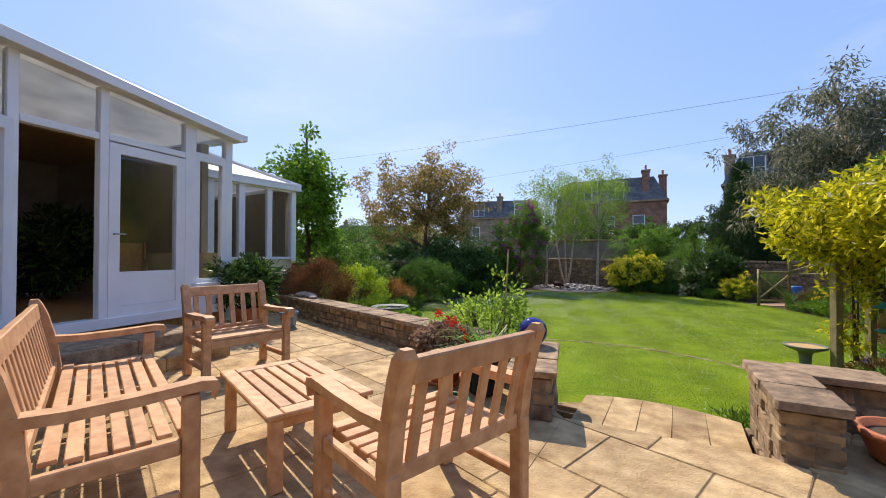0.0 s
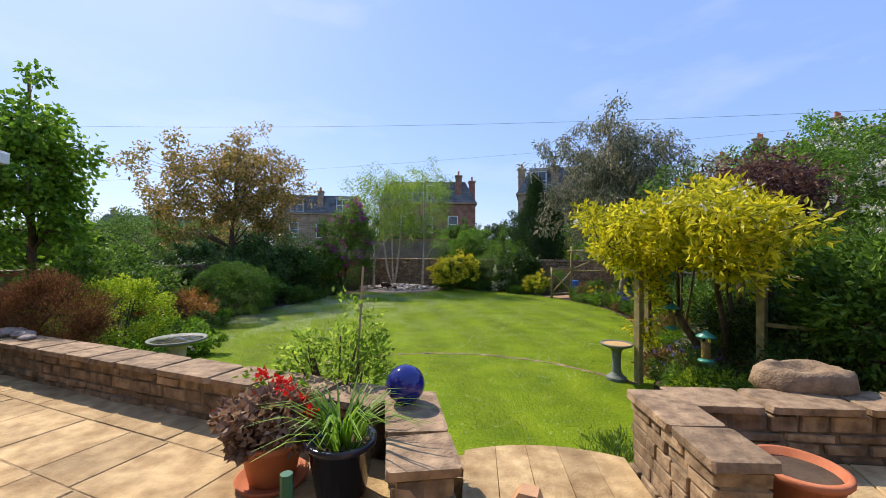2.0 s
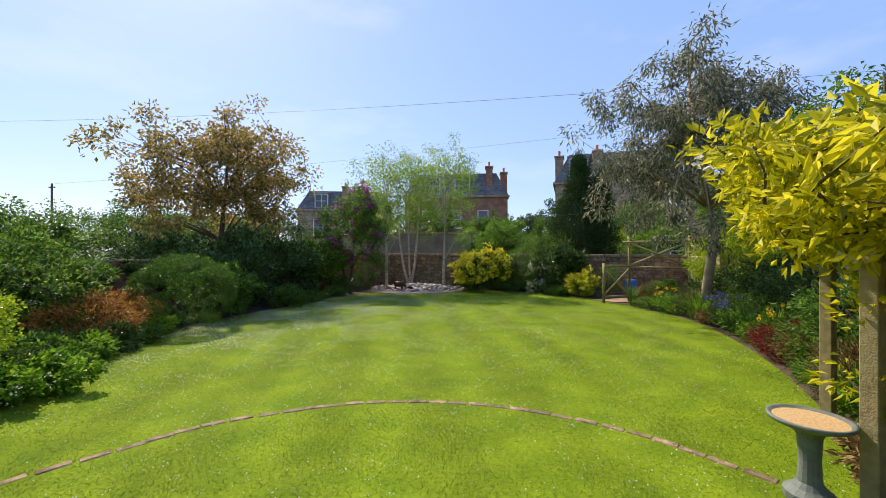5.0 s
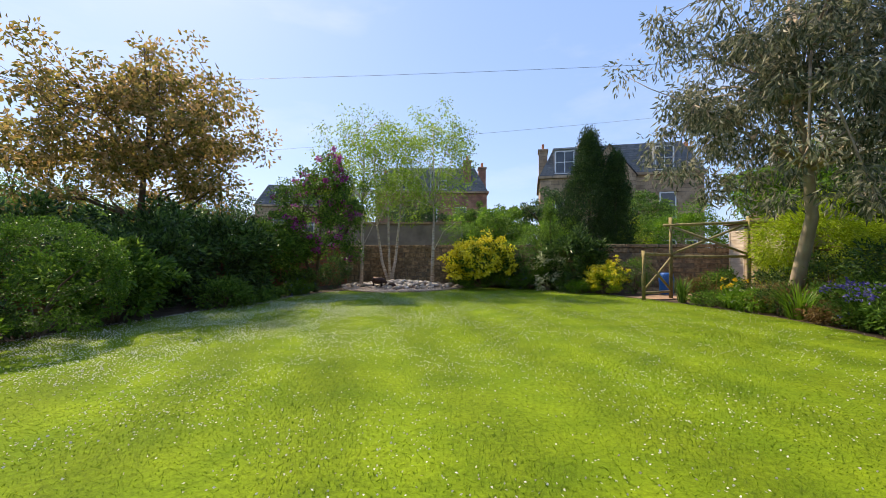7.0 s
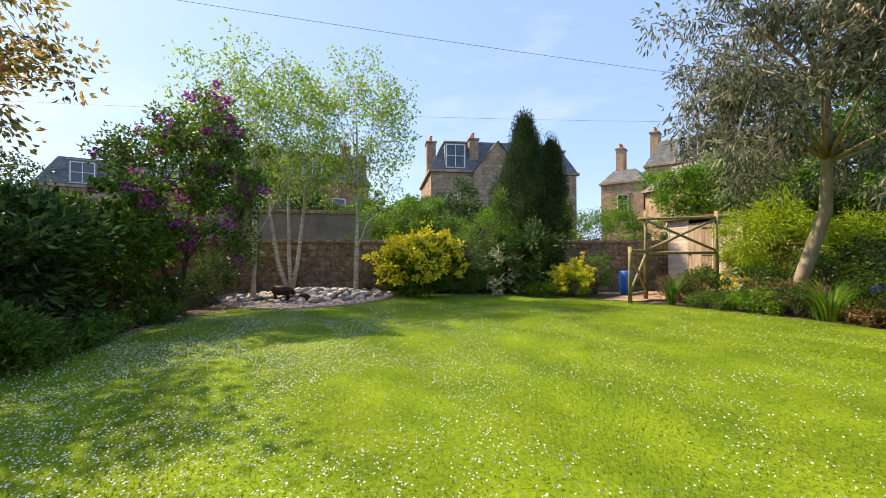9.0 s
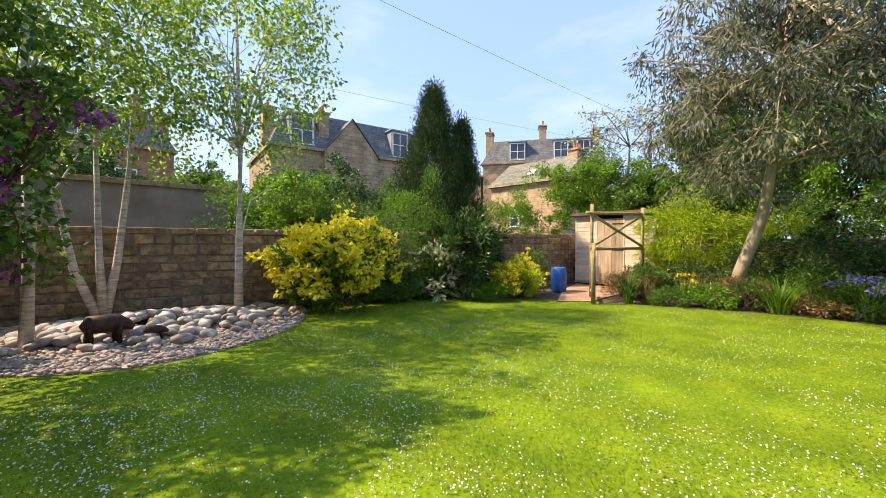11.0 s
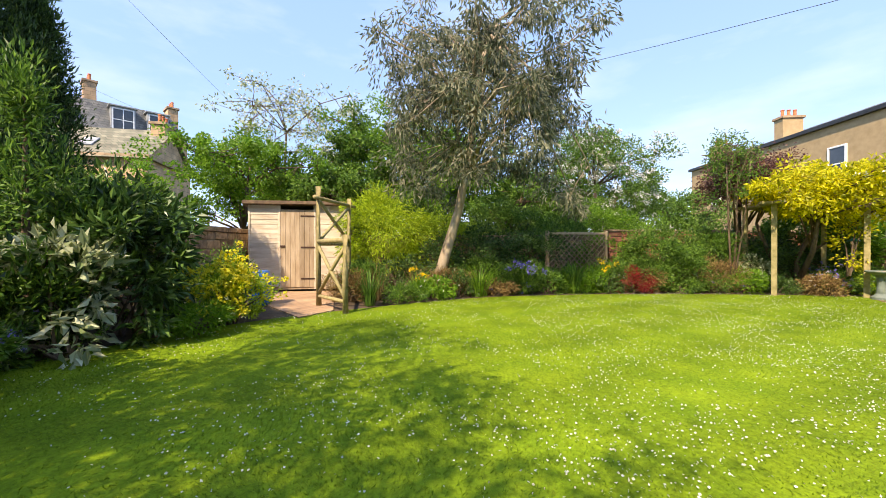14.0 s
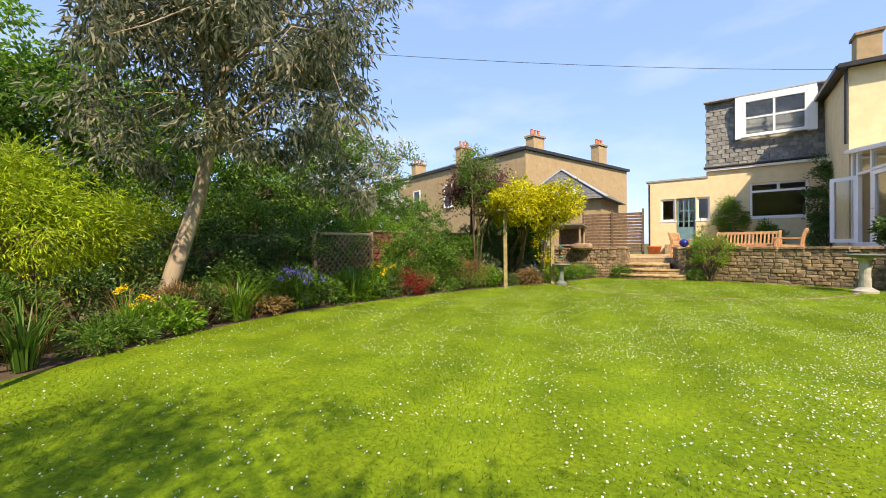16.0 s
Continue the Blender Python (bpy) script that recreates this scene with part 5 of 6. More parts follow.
bush("wall_shrub", "bright green shrub beyond the back wall", "shrub", (9.0, 24.6, 0), (1.8, 1.2, 3.2), L_FRESH, 110, 90, (0.08, 0.05), 108, 0.35, lump=0.3)
bush("wall_shrub", "bright green shrub beyond the back wall", "shrub", (7.4, 25.6, 0), (1.0, 0.9, 2.6), L_CHART, 70, 80, (0.07, 0.04), 109, 0.3, lump=0.3)
bush("perennials", "leafy perennials with blue flowers at the lawn edge", "plant", (2.6, 22.7, 0), (0.7, 0.35, 0.5), L_MID, 50, 50, (0.09, 0.03), 110, 0.14, flower=(L_BLUE, "blossom", 25, 0.03, 8))
bush("daisies", "pale flowering clump beside the path", "plant", (4.3, 21.4, 0), (0.45, 0.35, 0.4), L_FRESH, 40, 50, (0.08, 0.02), 111, 0.12, flower=(L_CREAM, "blossom", 25, 0.025, 6))
bush("small_shrub", "grey-green shrub near the blue tub", "shrub", (6.0, 21.6, 0), (0.5, 0.45, 1.15), L_MID, 45, 60, (0.06, 0.025), 112, 0.2)

# ---- shrubs, east border ----
bush("bamboo", "bright yellow-green bamboo beside the shed", "shrub", (9.1, 18.7, 0), (1.1, 1.0, 2.6), L_CHART, 130, 110, (0.13, 0.02), 121, 0.34, droop=0.6, bottom=-0.5)
bush("bamboo", "yellow-green bamboo in the corner", "shrub", (9.7, 17.0, 0), (0.9, 0.9, 2.2), L_CHART, 70, 90, (0.13, 0.02), 122, 0.34, droop=0.6)
for k, (x, y, rx, h, mm) in enumerate(((8.9, 16.0, 1.0, 1.7, L_DARK), (8.7, 14.6, 1.0, 1.6, L_DARK), (9.3, 13.2, 1.0, 2.2, L_MID), (9.6, 11.4, 1.2, 2.5, L_FRESH), (7.4, 11.6, 0.9, 1.5, L_MID), (7.3, 10.2, 0.8, 1.7, L_MID), (7.0, 9.0, 0.8, 1.4, L_DARK), (11.0, 14.5, 1.5, 2.8, L_MID), (12.0, 17.4, 1.6, 3.0, L_DARK))):
    bush("border_shrub", "leafy green shrub along the boundary wall", "shrub", (x, y, 0), (rx, rx, h), mm, 80, 80, (0.08, 0.04), 130 + k, 0.28, group="east border", lump=0.3)
bush("red_acer", "small dark red lace-leaved maple", "shrub", (6.75, 12.75, 0), (0.4, 0.4, 0.6), L_RED, 45, 70, (0.06, 0.012), 141, 0.13, droop=0.5)
bush("hydrangea", "pale cream-leaved shrub at the lawn edge", "shrub", (6.35, 9.6, 0), (0.4, 0.4, 0.85), L_CREAM, 30, 40, (0.07, 0.05), 142, 0.16)
bush("catmint", "violet-flowered clump under the pergola", "plant", (5.4, 8.4, 0), (0.5, 0.5, 0.5), L_MID, 40, 50, (0.06, 0.025), 143, 0.14, flower=(L_BLUE, "blossom", 60, 0.035, 10))
bush("euphorbia", "lime-green mounded plant under the pergola", "plant", (5.3, 7.6, 0), (0.42, 0.4, 0.5), L_CHART, 45, 60, (0.06, 0.03), 144, 0.14)
bush("hellebore", "leafy dark green clump below the pergola", "plant", (5.7, 6.9, 0), (0.55, 0.5, 0.55), L_MID, 45, 50, (0.10, 0.05), 145, 0.18)
bush("lavender", "grey-green lavender at the foot of the pier", "plant", (3.4, 5.75, 0), (0.3, 0.28, 0.42), L_MID, 45, 60, (0.06, 0.008), 146, 0.1, droop=-0.8)
bush("lavender", "rounded lavender beside the garden steps", "plant", (4.6, 5.85, 0), (0.45, 0.4, 0.45), L_MID, 50, 60, (0.06, 0.008), 147, 0.11, droop=-0.8)
bush("lavender", "small lavender at the foot of the terrace wall", "plant", (1.3, 5.55, 0), (0.28, 0.28, 0.35), L_MID, 40, 60, (0.06, 0.008), 148, 0.1, droop=-0.8)
bush("climber", "dark leafy climber covering the pergola side", "shrub", (7.0, 6.9, 0), (0.9, 1.0, 2.5), L_MID, 130, 80, (0.10, 0.06), 149, 0.28)
bush("climber", "lush green climber over the planter end", "shrub", (6.9, 5.6, 0.4), (0.8, 0.6, 1.7), L_FRESH, 80, 70, (0.11, 0.06), 150, 0.24)
for k, (x, y, c, h, s, w, mm) in enumerate(((7.1, 16.6, 150, 0.7, 0.7, 0.025, L_FRESH), (6.75, 18.1, 60, 0.6, 0.35, 0.02, L_FRESH), (6.2, 19.1, 90, 0.65, 0.35, 0.025, L_MID), (7.2, 15.4, 80, 0.7, 0.4, 0.03, L_MID), (7.0, 14.2, 70, 0.75, 0.35, 0.03, L_MID), (7.0, 13.4, 60, 0.8, 0.3, 0.025, L_FRESH), (6.9, 18.9, 70, 0.8, 0.4, 0.012, L_DRY), (7.3, 18.0, 60, 0.7, 0.45, 0.012, L_DRY))):
    tuft("day_lily" if mm is not L_DRY else "dry_grass", "arching strap-leaved clump at the lawn edge" if mm is not L_DRY else "dry brown stems left standing", "plant", (x, y, 0), c, h, s, w, mm, 160 + k, "strap-leaved clumps",
         flower=((L_FLOWERYEL, "blossom", 6, 0.05) if k in (1, 5) else (L_BLUE, "blossom", 12, 0.07) if k == 3 else None))

# ---- golden shrub over the pergola ----
tree("golden_shrub", "golden-leaved shrub with white flowers trained over a pergola", "shrub", (6.0, 8.75, 0), [(0, 0, -0.1), (0.05, -0.1, 0.8), (-0.2, -0.3, 1.6)], (0.07, 0.035),
     ((-0.45, -0.15, 2.15), (1.3, 1.6, 1.0)), 230, 80, (0.12, 0.05), 0.27, L_YELLOW, BARK, 171, droop=0.1, inner=0.45, lump=0.35, bottom=-0.35,
     flower=(L_WHITE, "blossom", 40, 0.1, 9), stems=([(0, 0, 0), (0.4, 0.3, 0.9), (0.5, 0.6, 1.7)], [(0, 0, 0.1), (-0.5, 0.2, 1.0), (-0.8, 0.5, 1.7)]))
bush("golden_growth", "trailing golden leaves down the pergola post", "shrub", (4.95, 8.75, 0.5), (0.25, 0.3, 1.4), L_YELLOW, 16, 40, (0.09, 0.04), 172, 0.2)

pergola = thing("pergola", "squared timber pergola under the golden shrub", "pergola")
for x, y in ((4.72, 8.6), (6.02, 7.82), (6.75, 9.4), (5.5, 10.1)):
    block("post", (0.1, 0.1, 2.15), (x, y, -0.05), POLE, pergola, rz=30)
for a, b in (((4.5, 8.75), (6.3, 7.65)), ((5.2, 10.3), (7.0, 9.2)), ((5.9, 7.6), (6.9, 9.7)), ((4.55, 8.35), (5.6, 10.4))):
    beam("rail", (*a, 2.1), (*b, 2.1), 0.14, 0.06, POLE, pergola)
for x, y, dx, dy in ((4.72, 8.6, 0.35, -0.2), (6.02, 7.82, -0.35, 0.2)):
    beam("brace", (x, y, 1.65), (x + dx, y + dy, 2.06), 0.06, 0.05, POLE, pergola)
beam("lower_rail", (6.05, 7.8, 1.1), (7.5, 6.9, 1.1), 0.07, 0.05, POLE, pergola)

# ---- timber arch and shed ----
arch = thing("rustic_trellis", "rustic pole trellis with crossed braces", "trellis")


def pole_part(name, a, b, rad, parent):
    g = Geo()
    a, b = Vector(a), Vector(b)
    g.tube([a, a.lerp(b, 0.5) + Vector((0.008, 0.005, 0)), b], [rad, rad * 0.96, rad * 0.92], 10)
    return place(name, g.done(name, True), POLE, parent)


TL, TR, TS = (6.38, 20.05), (8.1, 19.5), (5.42, 19.53)
pole_part("post", (*TL, -0.1), (*TL, 2.3), 0.055, arch)
pole_part("post", (*TR, -0.1), (*TR, 2.28), 0.055, arch)
pole_part("post", (*TS, -0.1), (*TS, 1.35), 0.055, arch)
pole_part("rail", (6.2, 20.1, 2.08), (8.5, 19.37, 2.12), 0.04, arch)
pole_part("rail", (*TL, 1.2), (*TR, 1.2), 0.04, arch)
pole_part("brace", (*TL, 2.05), (*TR, 1.25), 0.035, arch)
pole_part("brace", (*TL, 1.25), (*TR, 2.08), 0.035, arch)
pole_part("rail", (*TL, 1.24), (*TS, 1.26), 0.045, arch)
pole_part("rail", (*TL, 0.2), (*TS, 0.2), 0.035, arch)
pole_part("brace", (*TL, 1.15), (*TS, 0.25), 0.035, arch)
pole_part("brace", (*TL, 0.25), (*TS, 1.15), 0.035, arch)

SH = pose(9.15, 21.95, 0.05, 0, 0, -93)  # local x along the front, -y towards the lawn
shed = thing("garden_shed", "bleached timber garden shed with boarded door", "shed", SH)
SW, SD, S1, S2 = 2.45, 1.7, 2.15, 1.9
block("floor", (SW, SD, 0.08), (SW / 2, SD / 2, 0), GREYWOOD, shed)
for k in range(17):
    z = 0.08 + k * 0.122
    for x0, x1 in ((0, 0.72), (1.58, SW)):
        block("board", (x1 - x0, 0.022, 0.13), ((x0 + x1) / 2, 0, z), PALEBOARD, shed, rx=-4, c=0.003)
    for x in (0, SW):
        block("side_board", (0.022, SD, 0.13), (x, SD / 2, z), PALEBOARD, shed, c=0.003)
block("back_board", (SW, 0.03, S2), (SW / 2, SD, 0.05), PALEBOARD, shed)
for x in (0.0, 0.72, 1.58, SW):
    block("corner_post", (0.05, 0.05, S1), (x, 0.0, 0.0), PALEBOARD, shed)
sdoor = new("door")
sdoor.parent, sdoor.matrix_basis = shed, pose(0.745, -0.012, 0.06)
for k in range(7):
    block("plank", (0.112, 0.024, 1.98), (0.06 + k * 0.116, 0, 0), GREYWOOD, sdoor, c=0.003)
for z in (0.2, 1.0, 1.8):
    block("hinge", (0.34, 0.012, 0.035), (0.66, -0.02, z), BRONZE, sdoor)
block("latch", (0.12, 0.03, 0.05), (0.05, -0.022, 1.02), BRONZE, sdoor)
g = Geo()
g.add([(-0.12, -0.16, S1 + 0.02), (SW + 0.12, -0.16, S1 + 0.02), (SW + 0.12, SD + 0.12, S2), (-0.12, SD + 0.12, S2), (-0.12, -0.16, S1 + 0.1), (SW + 0.12, -0.16, S1 + 0.1), (SW + 0.12, SD + 0.12, S2 + 0.08), (-0.12, SD + 0.12, S2 + 0.08)],
      [(3, 2, 1, 0), (4, 5, 6, 7), (0, 1, 5, 4), (1, 2, 6, 5), (2, 3, 7, 6), (3, 0, 4, 7)])
place("roof", g.done("roof"), FENCEWOOD, shed, "dark felted sloping roof")

path = thing("garden_path", "worn brick path leading to the shed", "path", kind="structure")
place("paving", slab_mesh("paving", [(5.15, 20.25), (5.75, 19.75), (8.9, 19.9), (9.1, 21.9), (7.2, 21.3)], -0.03, 0.015), BRICKPATH, path)
tub = thing("water_tub", "bright blue plastic tub beside the shed path", "tub", pose(6.8, 21.2, 0))
g = Geo()
g.lathe([(0.0, 0), (0.16, 0), (0.2, 0.05), (0.22, 0.5), (0.19, 0.58), (0.19, 0.66), (0.15, 0.68), (0.0, 0.68)], 18)
place("barrel", g.done("barrel", True), BLUEPLASTIC, tub)

# lattice on the east wall
lat = thing("lattice_panel", "brown diamond lattice panel on the boundary", "trellis", pose(8.2, 14.3, 0.1, 0, 0, -88))
for k in range(-8, 13):
    for s in (1, -1):
        x0 = k * 0.16
        a, b = (x0, 0) if s > 0 else (x0 + 1.35, 0), (x0 + 1.35, 1.35) if s > 0 else (x0, 1.35)
        (ax, az), (bx, bz) = a, b
        if ax > bx:
            (ax, az), (bx, bz) = (bx, bz), (ax, az)
        t0, t1 = max(0, (0 - ax) / (bx - ax)), min(1, (1.85 - ax) / (bx - ax))
        if t1 - t0 > 0.06:
            beam("slat", (ax + (bx - ax) * t0, 0.009 * s, az + (bz - az) * t0), (ax + (bx - ax) * t1, 0.009 * s, az + (bz - az) * t1), 0.028, 0.012, GREYWOOD, lat, c=0.002)
for x in (0, 1.85):
    block("post", (0.07, 0.07, 1.7), (x, 0, -0.25), GREYWOOD, lat)
for z in (-0.02, 1.35):
    block("rail", (1.9, 0.05, 0.06), (0.925, 0, z), GREYWOOD, lat)

# slatted fence beside the house
fence = thing("slatted_fence", "dark horizontal-board fence beside the house", "fence", pose(3.7, -0.9, 0.65, 0, 0, 8))
for k in range(13):
    block("board", (2.6, 0.02, 0.13), (1.35, 0.01 * (k % 2), 0.08 + 0.15 * k), FENCEWOOD, fence, c=0.003)
for x in (0.0, 1.35, 2.7):
    block("post", (0.09, 0.09, 2.2), (x, 0.05, -0.02), FENCEWOOD, fence)
bird = thing("potting_shelter", "small open timber shelter with slate roof", "shelter", pose(5.2, 3.6, 0.65, 0, 0, 0))
for x in (0, 1.0):
    for y in (0, 0.6):
        block("post", (0.06, 0.06, 1.2), (x, y, 0), GREYWOOD, bird)
block("shelf", (1.1, 0.7, 0.05), (0.5, 0.3, 0.45), GREYWOOD, bird)
block("back", (1.06, 0.03, 1.1), (0.5, -0.02, 0.05), FENCEWOOD, bird)
block("roof", (1.3, 0.95, 0.06), (0.5, 0.3, 1.2), SLATEPIECE, bird, rx=8)


# ---- terrace furniture ----
def teak_seat(name, label, m, w, slats, back, group):
    """Slatted teak seat: local x along the width, front towards -y, on its four legs."""
    t = thing(name, label, "bench" if w > 1.2 else "chair", m, group)
    d, h = 0.58, 0.9
    for x in (-w / 2 + 0.035, w / 2 - 0.035):
        block("front_leg", (0.07, 0.07, 0.6), (x, -d / 2, 0), TEAK, t, c=0.008)
        block("back_leg", (0.07, 0.075, 0.45), (x, d / 2 - 0.04, 0), TEAK, t, c=0.008)
        g = Geo()
        zs = ((0.43, 0.245, 0.0), (0.62, 0.27, 0.0), (0.8, 0.315, 0.0), (h - 0.02, 0.345, 0.0), (h + 0.015, 0.352, 0.0))
        v = []
        for i, (z, y, _) in enumerate(zs):
            k = 0.02 if i == len(zs) - 1 else 0.034
            v += [(x - k, y - k, z), (x + k, y - k, z), (x + k, y + k, z), (x - k, y + k, z)]
        f = [(4 * i + a, 4 * i + (a + 1) % 4, 4 * i + 4 + (a + 1) % 4, 4 * i + 4 + a) for i in range(4) for a in range(4)] + [(3, 2, 1, 0), (16, 17, 18, 19)]
        g.add(v, f)
        place("back_post", g.done("back_post"), TEAK, t)
        prof = [(-d / 2 - 0.1, 0.605), (-d / 2 - 0.115, 0.625), (-d / 2 - 0.1, 0.65), (-d / 2 - 0.04, 0.66), (-0.1, 0.645), (0.12, 0.64), (0.27, 0.65)]
        g = Geo()
        top = [(x + s * 0.04, y, z) for s in (-1, 1) for y, z in prof]
        bot = [(x + s * 0.04, max(y, -d / 2 - 0.09), z - 0.045) for s in (-1, 1) for y, z in prof]
        n = len(prof)
        vv = top + bot
        f = []
        for i in range(n - 1):
            f += [(i, i + 1, n + i + 1, n + i), (2 * n + i, 3 * n + i, 3 * n + i + 1, 2 * n + i + 1), (i, 2 * n + i, 2 * n + i + 1, i + 1), (n + i, n + i + 1, 3 * n + i + 1, 3 * n + i)]
        f += [(0, n, 3 * n, 2 * n), (n - 1, 3 * n - 1, 4 * n - 1, 2 * n - 1)]
        g.add(vv, f)
        place("armrest", g.done("armrest", False), TEAK, t)
        block("side_rail", (0.04, d - 0.1, 0.07), (x, -0.01, 0.34), TEAK, t)
        block("stretcher", (0.035, d - 0.1, 0.05), (x, -0.01, 0.13), TEAK, t)
    block("front_rail", (w - 0.14, 0.035, 0.075), (0, -d / 2, 0.335), TEAK, t)
    block("back_rail", (w - 0.14, 0.035, 0.07), (0, 0.25, 0.4), TEAK, t)
    block("top_rail", (w - 0.13, 0.04, 0.1), (0, 0.335, 0.785), TEAK, t, rx=-10)
    for k in range(back):
        x = -w / 2 + 0.07 + (w - 0.14) * (k + 0.5) / back
        beam("back_slat", (x, 0.255, 0.46), (x, 0.33, 0.8), 0.05, 0.018, TEAK, t, c=0.003)
    for k in range(slats):
        y = -d / 2 + 0.0 + (d - 0.06) * (k + 0.5) / slats - 0.02
        u = (k + 0.5) / slats
        block("seat_slat", (w - (0.16 if 0 < k < slats - 1 else 0.15), (d - 0.06) / slats - 0.016, 0.02), (0, y, 0.425 - 0.03 * math.sin(math.pi * u)), TEAK, t, c=0.004)
    return t


P = PATIO_Z + 0.004
teak_seat("teak_bench", "long slatted teak bench on the terrace", pose(-0.02, 2.15, P, 0, 0, 163), 1.9, 7, 16, "teak seats")
teak_seat("teak_armchair", "slatted teak armchair beside the coffee table", pose(-1.12, 3.62, P, 0, 0, 80), 0.84, 6, 6, "teak seats")
teak_seat("teak_armchair", "slatted teak armchair with its back to the steps", pose(1.82, 2.78, P, 0, 0, -107), 0.84, 6, 6, "teak seats")

table = thing("coffee_table", "low slatted teak coffee table", "table", pose(0.68, 2.9, P, 0, 0, -17.5))
for x in (-0.46, 0.46):
    for y in (-0.25, 0.25):
        block("leg", (0.065, 0.065, 0.38), (x, y, 0), TEAK, table, c=0.006)
for y in (-0.25, 0.25):
    block("apron", (0.9, 0.025, 0.06), (0, y, 0.32), TEAK, table)
    block("edge_board", (1.02, 0.09, 0.028), (0, y * 1.06, 0.385), TEAK, table)
for x in (-0.46, 0.46):
    block("apron", (0.025, 0.46, 0.06), (x, 0, 0.32), TEAK, table)
    block("end_board", (0.1, 0.435, 0.027), (x, 0, 0.385), TEAK, table)
for k in range(5):
    block("top_slat", (0.81, 0.068, 0.026), (0, -0.174 + 0.087 * k, 0.385), TEAK, table, c=0.004)


# ---- pots and ornaments ----
def pot(name, label, at, rad, h, material, saucer=False, rim=0.03, category="plant pot"):
    t = thing(name, label, category, pose(*at))
    g = Geo()
    g.lathe([(0, 0.012), (rad * 0.66, 0.012), (rad * 0.72, 0.02), (rad * 0.95, h - rim * 1.6), (rad, h - rim * 1.5), (rad * 1.04, h - rim), (rad * 1.04, h - 0.005), (rad * 1.0, h), (rad * 0.9, h), (rad * 0.86, h - 0.05), (0, h - 0.05)], 28)
    place("body", g.done("body", True), material, t)
    g = Geo()
    g.lathe([(rad * 0.85, h - 0.045), (0.001, h - 0.035)], 20)
    place("compost", g.done("compost"), SOIL, t)
    if saucer:
        g = Geo()
        g.lathe([(0, 0), (rad * 1.05, 0), (rad * 1.15, 0.035), (rad * 1.1, 0.035), (rad * 1.0, 0.011), (0, 0.011)], 28)
        place("saucer", g.done("saucer", True), material, t)
    return t


pot("geranium_pot", "round terracotta pot on a saucer", (0.88, 4.52, P), 0.19, 0.27, TERRA, True)
bush("geranium", "dusky pink-leaved pelargonium with scarlet flowers", "plant", (0.88, 4.52, P + 0.22), (0.24, 0.24, 0.3), L_GREYPINK, 50, 38, (0.055, 0.05), 181, 0.09, stems=8, flower=(L_SCARLET, "blossom", 13, 0.04, 30))
pot("glazed_pot", "dark glazed pot beside the wall pier", (1.36, 4.42, P), 0.2, 0.34, NAVYPOT)
tuft("agapanthus", "drooping strap leaves in a dark glazed pot", "plant", (1.36, 4.42, P + 0.3), 90, 0.24, 0.46, 0.022, L_FRESH, 182, arch=1.2)
ball = thing("glazed_ball", "shiny cobalt blue ceramic ball on the coping", "ornament", pose(1.66, 4.86, 1.03))
bm = bmesh.new()
bmesh.ops.create_uvsphere(bm, u_segments=40, v_segments=24, radius=0.135)
for v in bm.verts:
    v.co.z = v.co.z * 0.97 + 0.13
me = bpy.data.meshes.new("ball")
bm.to_mesh(me)
bm.free()
for p in me.polygons:
    p.use_smooth = True
place("sphere", me, COBALT, ball)
g = Geo()
g.lathe([(0.05, 0), (0.055, 0.012), (0.03, 0.02)], 18)
place("foot", g.done("foot"), COBALT, ball)
bush("rose_bush", "airy green rose bush behind the terrace wall", "shrub", (0.95, 5.5, 0), (0.62, 0.55, 1.58), L_BIRCH, 85, 26, (0.06, 0.038), 183, 0.17, stems=34, inner=0.3, bottom=-0.35)
bowl = pot("terracotta_bowl", "wide terracotta bowl on the terrace", (4.02, 4.62, P), 0.23, 0.2, TERRA)
trough = thing("stone_basin", "rough hewn stone basin on the planter wall", "basin", pose(4.75, 5.5, 0.98, 0, 0, 5) @ Matrix.Diagonal((0.85, 0.85, 0.85, 1)))
g = Geo()
g.lathe([(0.0, 0), (0.4, 0), (0.44, 0.08), (0.42, 0.2), (0.36, 0.24), (0.28, 0.24), (0.2, 0.17), (0.0, 0.16)], 36)
me = g.done("rock", True)
for v in me.vertices:
    v.co += Vector((1, 1, 0.6)) * 0.05 * noise.noise(v.co * 6)
    v.co.x *= 1.0 + 0.1 * math.sin(v.co.y * 9)
    v.co.y *= 0.6 + 0.06 * math.sin(v.co.x * 7)
place("rock", me, CAPSTONE, trough)
for k, (x, y, s) in enumerate(((-3.3, 6.42, 0.1), (-3.55, 6.45, 0.13), (-3.1, 6.3, 0.07))):
    st = tagged(new("loose_stone"), "smooth grey stone lying on the wall coping", "stone", "loose stones")
    st.matrix_basis = pose(x, y, 1.03 + s * 0.33, 0, 0, k * 40)
    bm = bmesh.new()
    bmesh.ops.create_icosphere(bm, subdivisions=2, radius=s)
    for v in bm.verts:
        v.co = Vector((v.co.x * 1.3, v.co.y, v.co.z * 0.5)) * (1 + 0.15 * noise.noise(v.co * 9 + Vector((k, 0, 0))))
    me = bpy.data.meshes.new("loose_stone")
    bm.to_mesh(me)
    bm.free()
    place("rock", me, PEBBLE, st)
pot("camellia_pot", "large terracotta pot by the conservatory", (-3.02, 4.95, P), 0.22, 0.38, TERRA)
bush("camellia", "glossy dark camellia growing in a terracotta pot", "shrub", (-3.02, 4.95, P + 0.33), (0.36, 0.36, 0.85), L_DARK, 55, 45, (0.10, 0.05), 184, 0.17, stems=9)
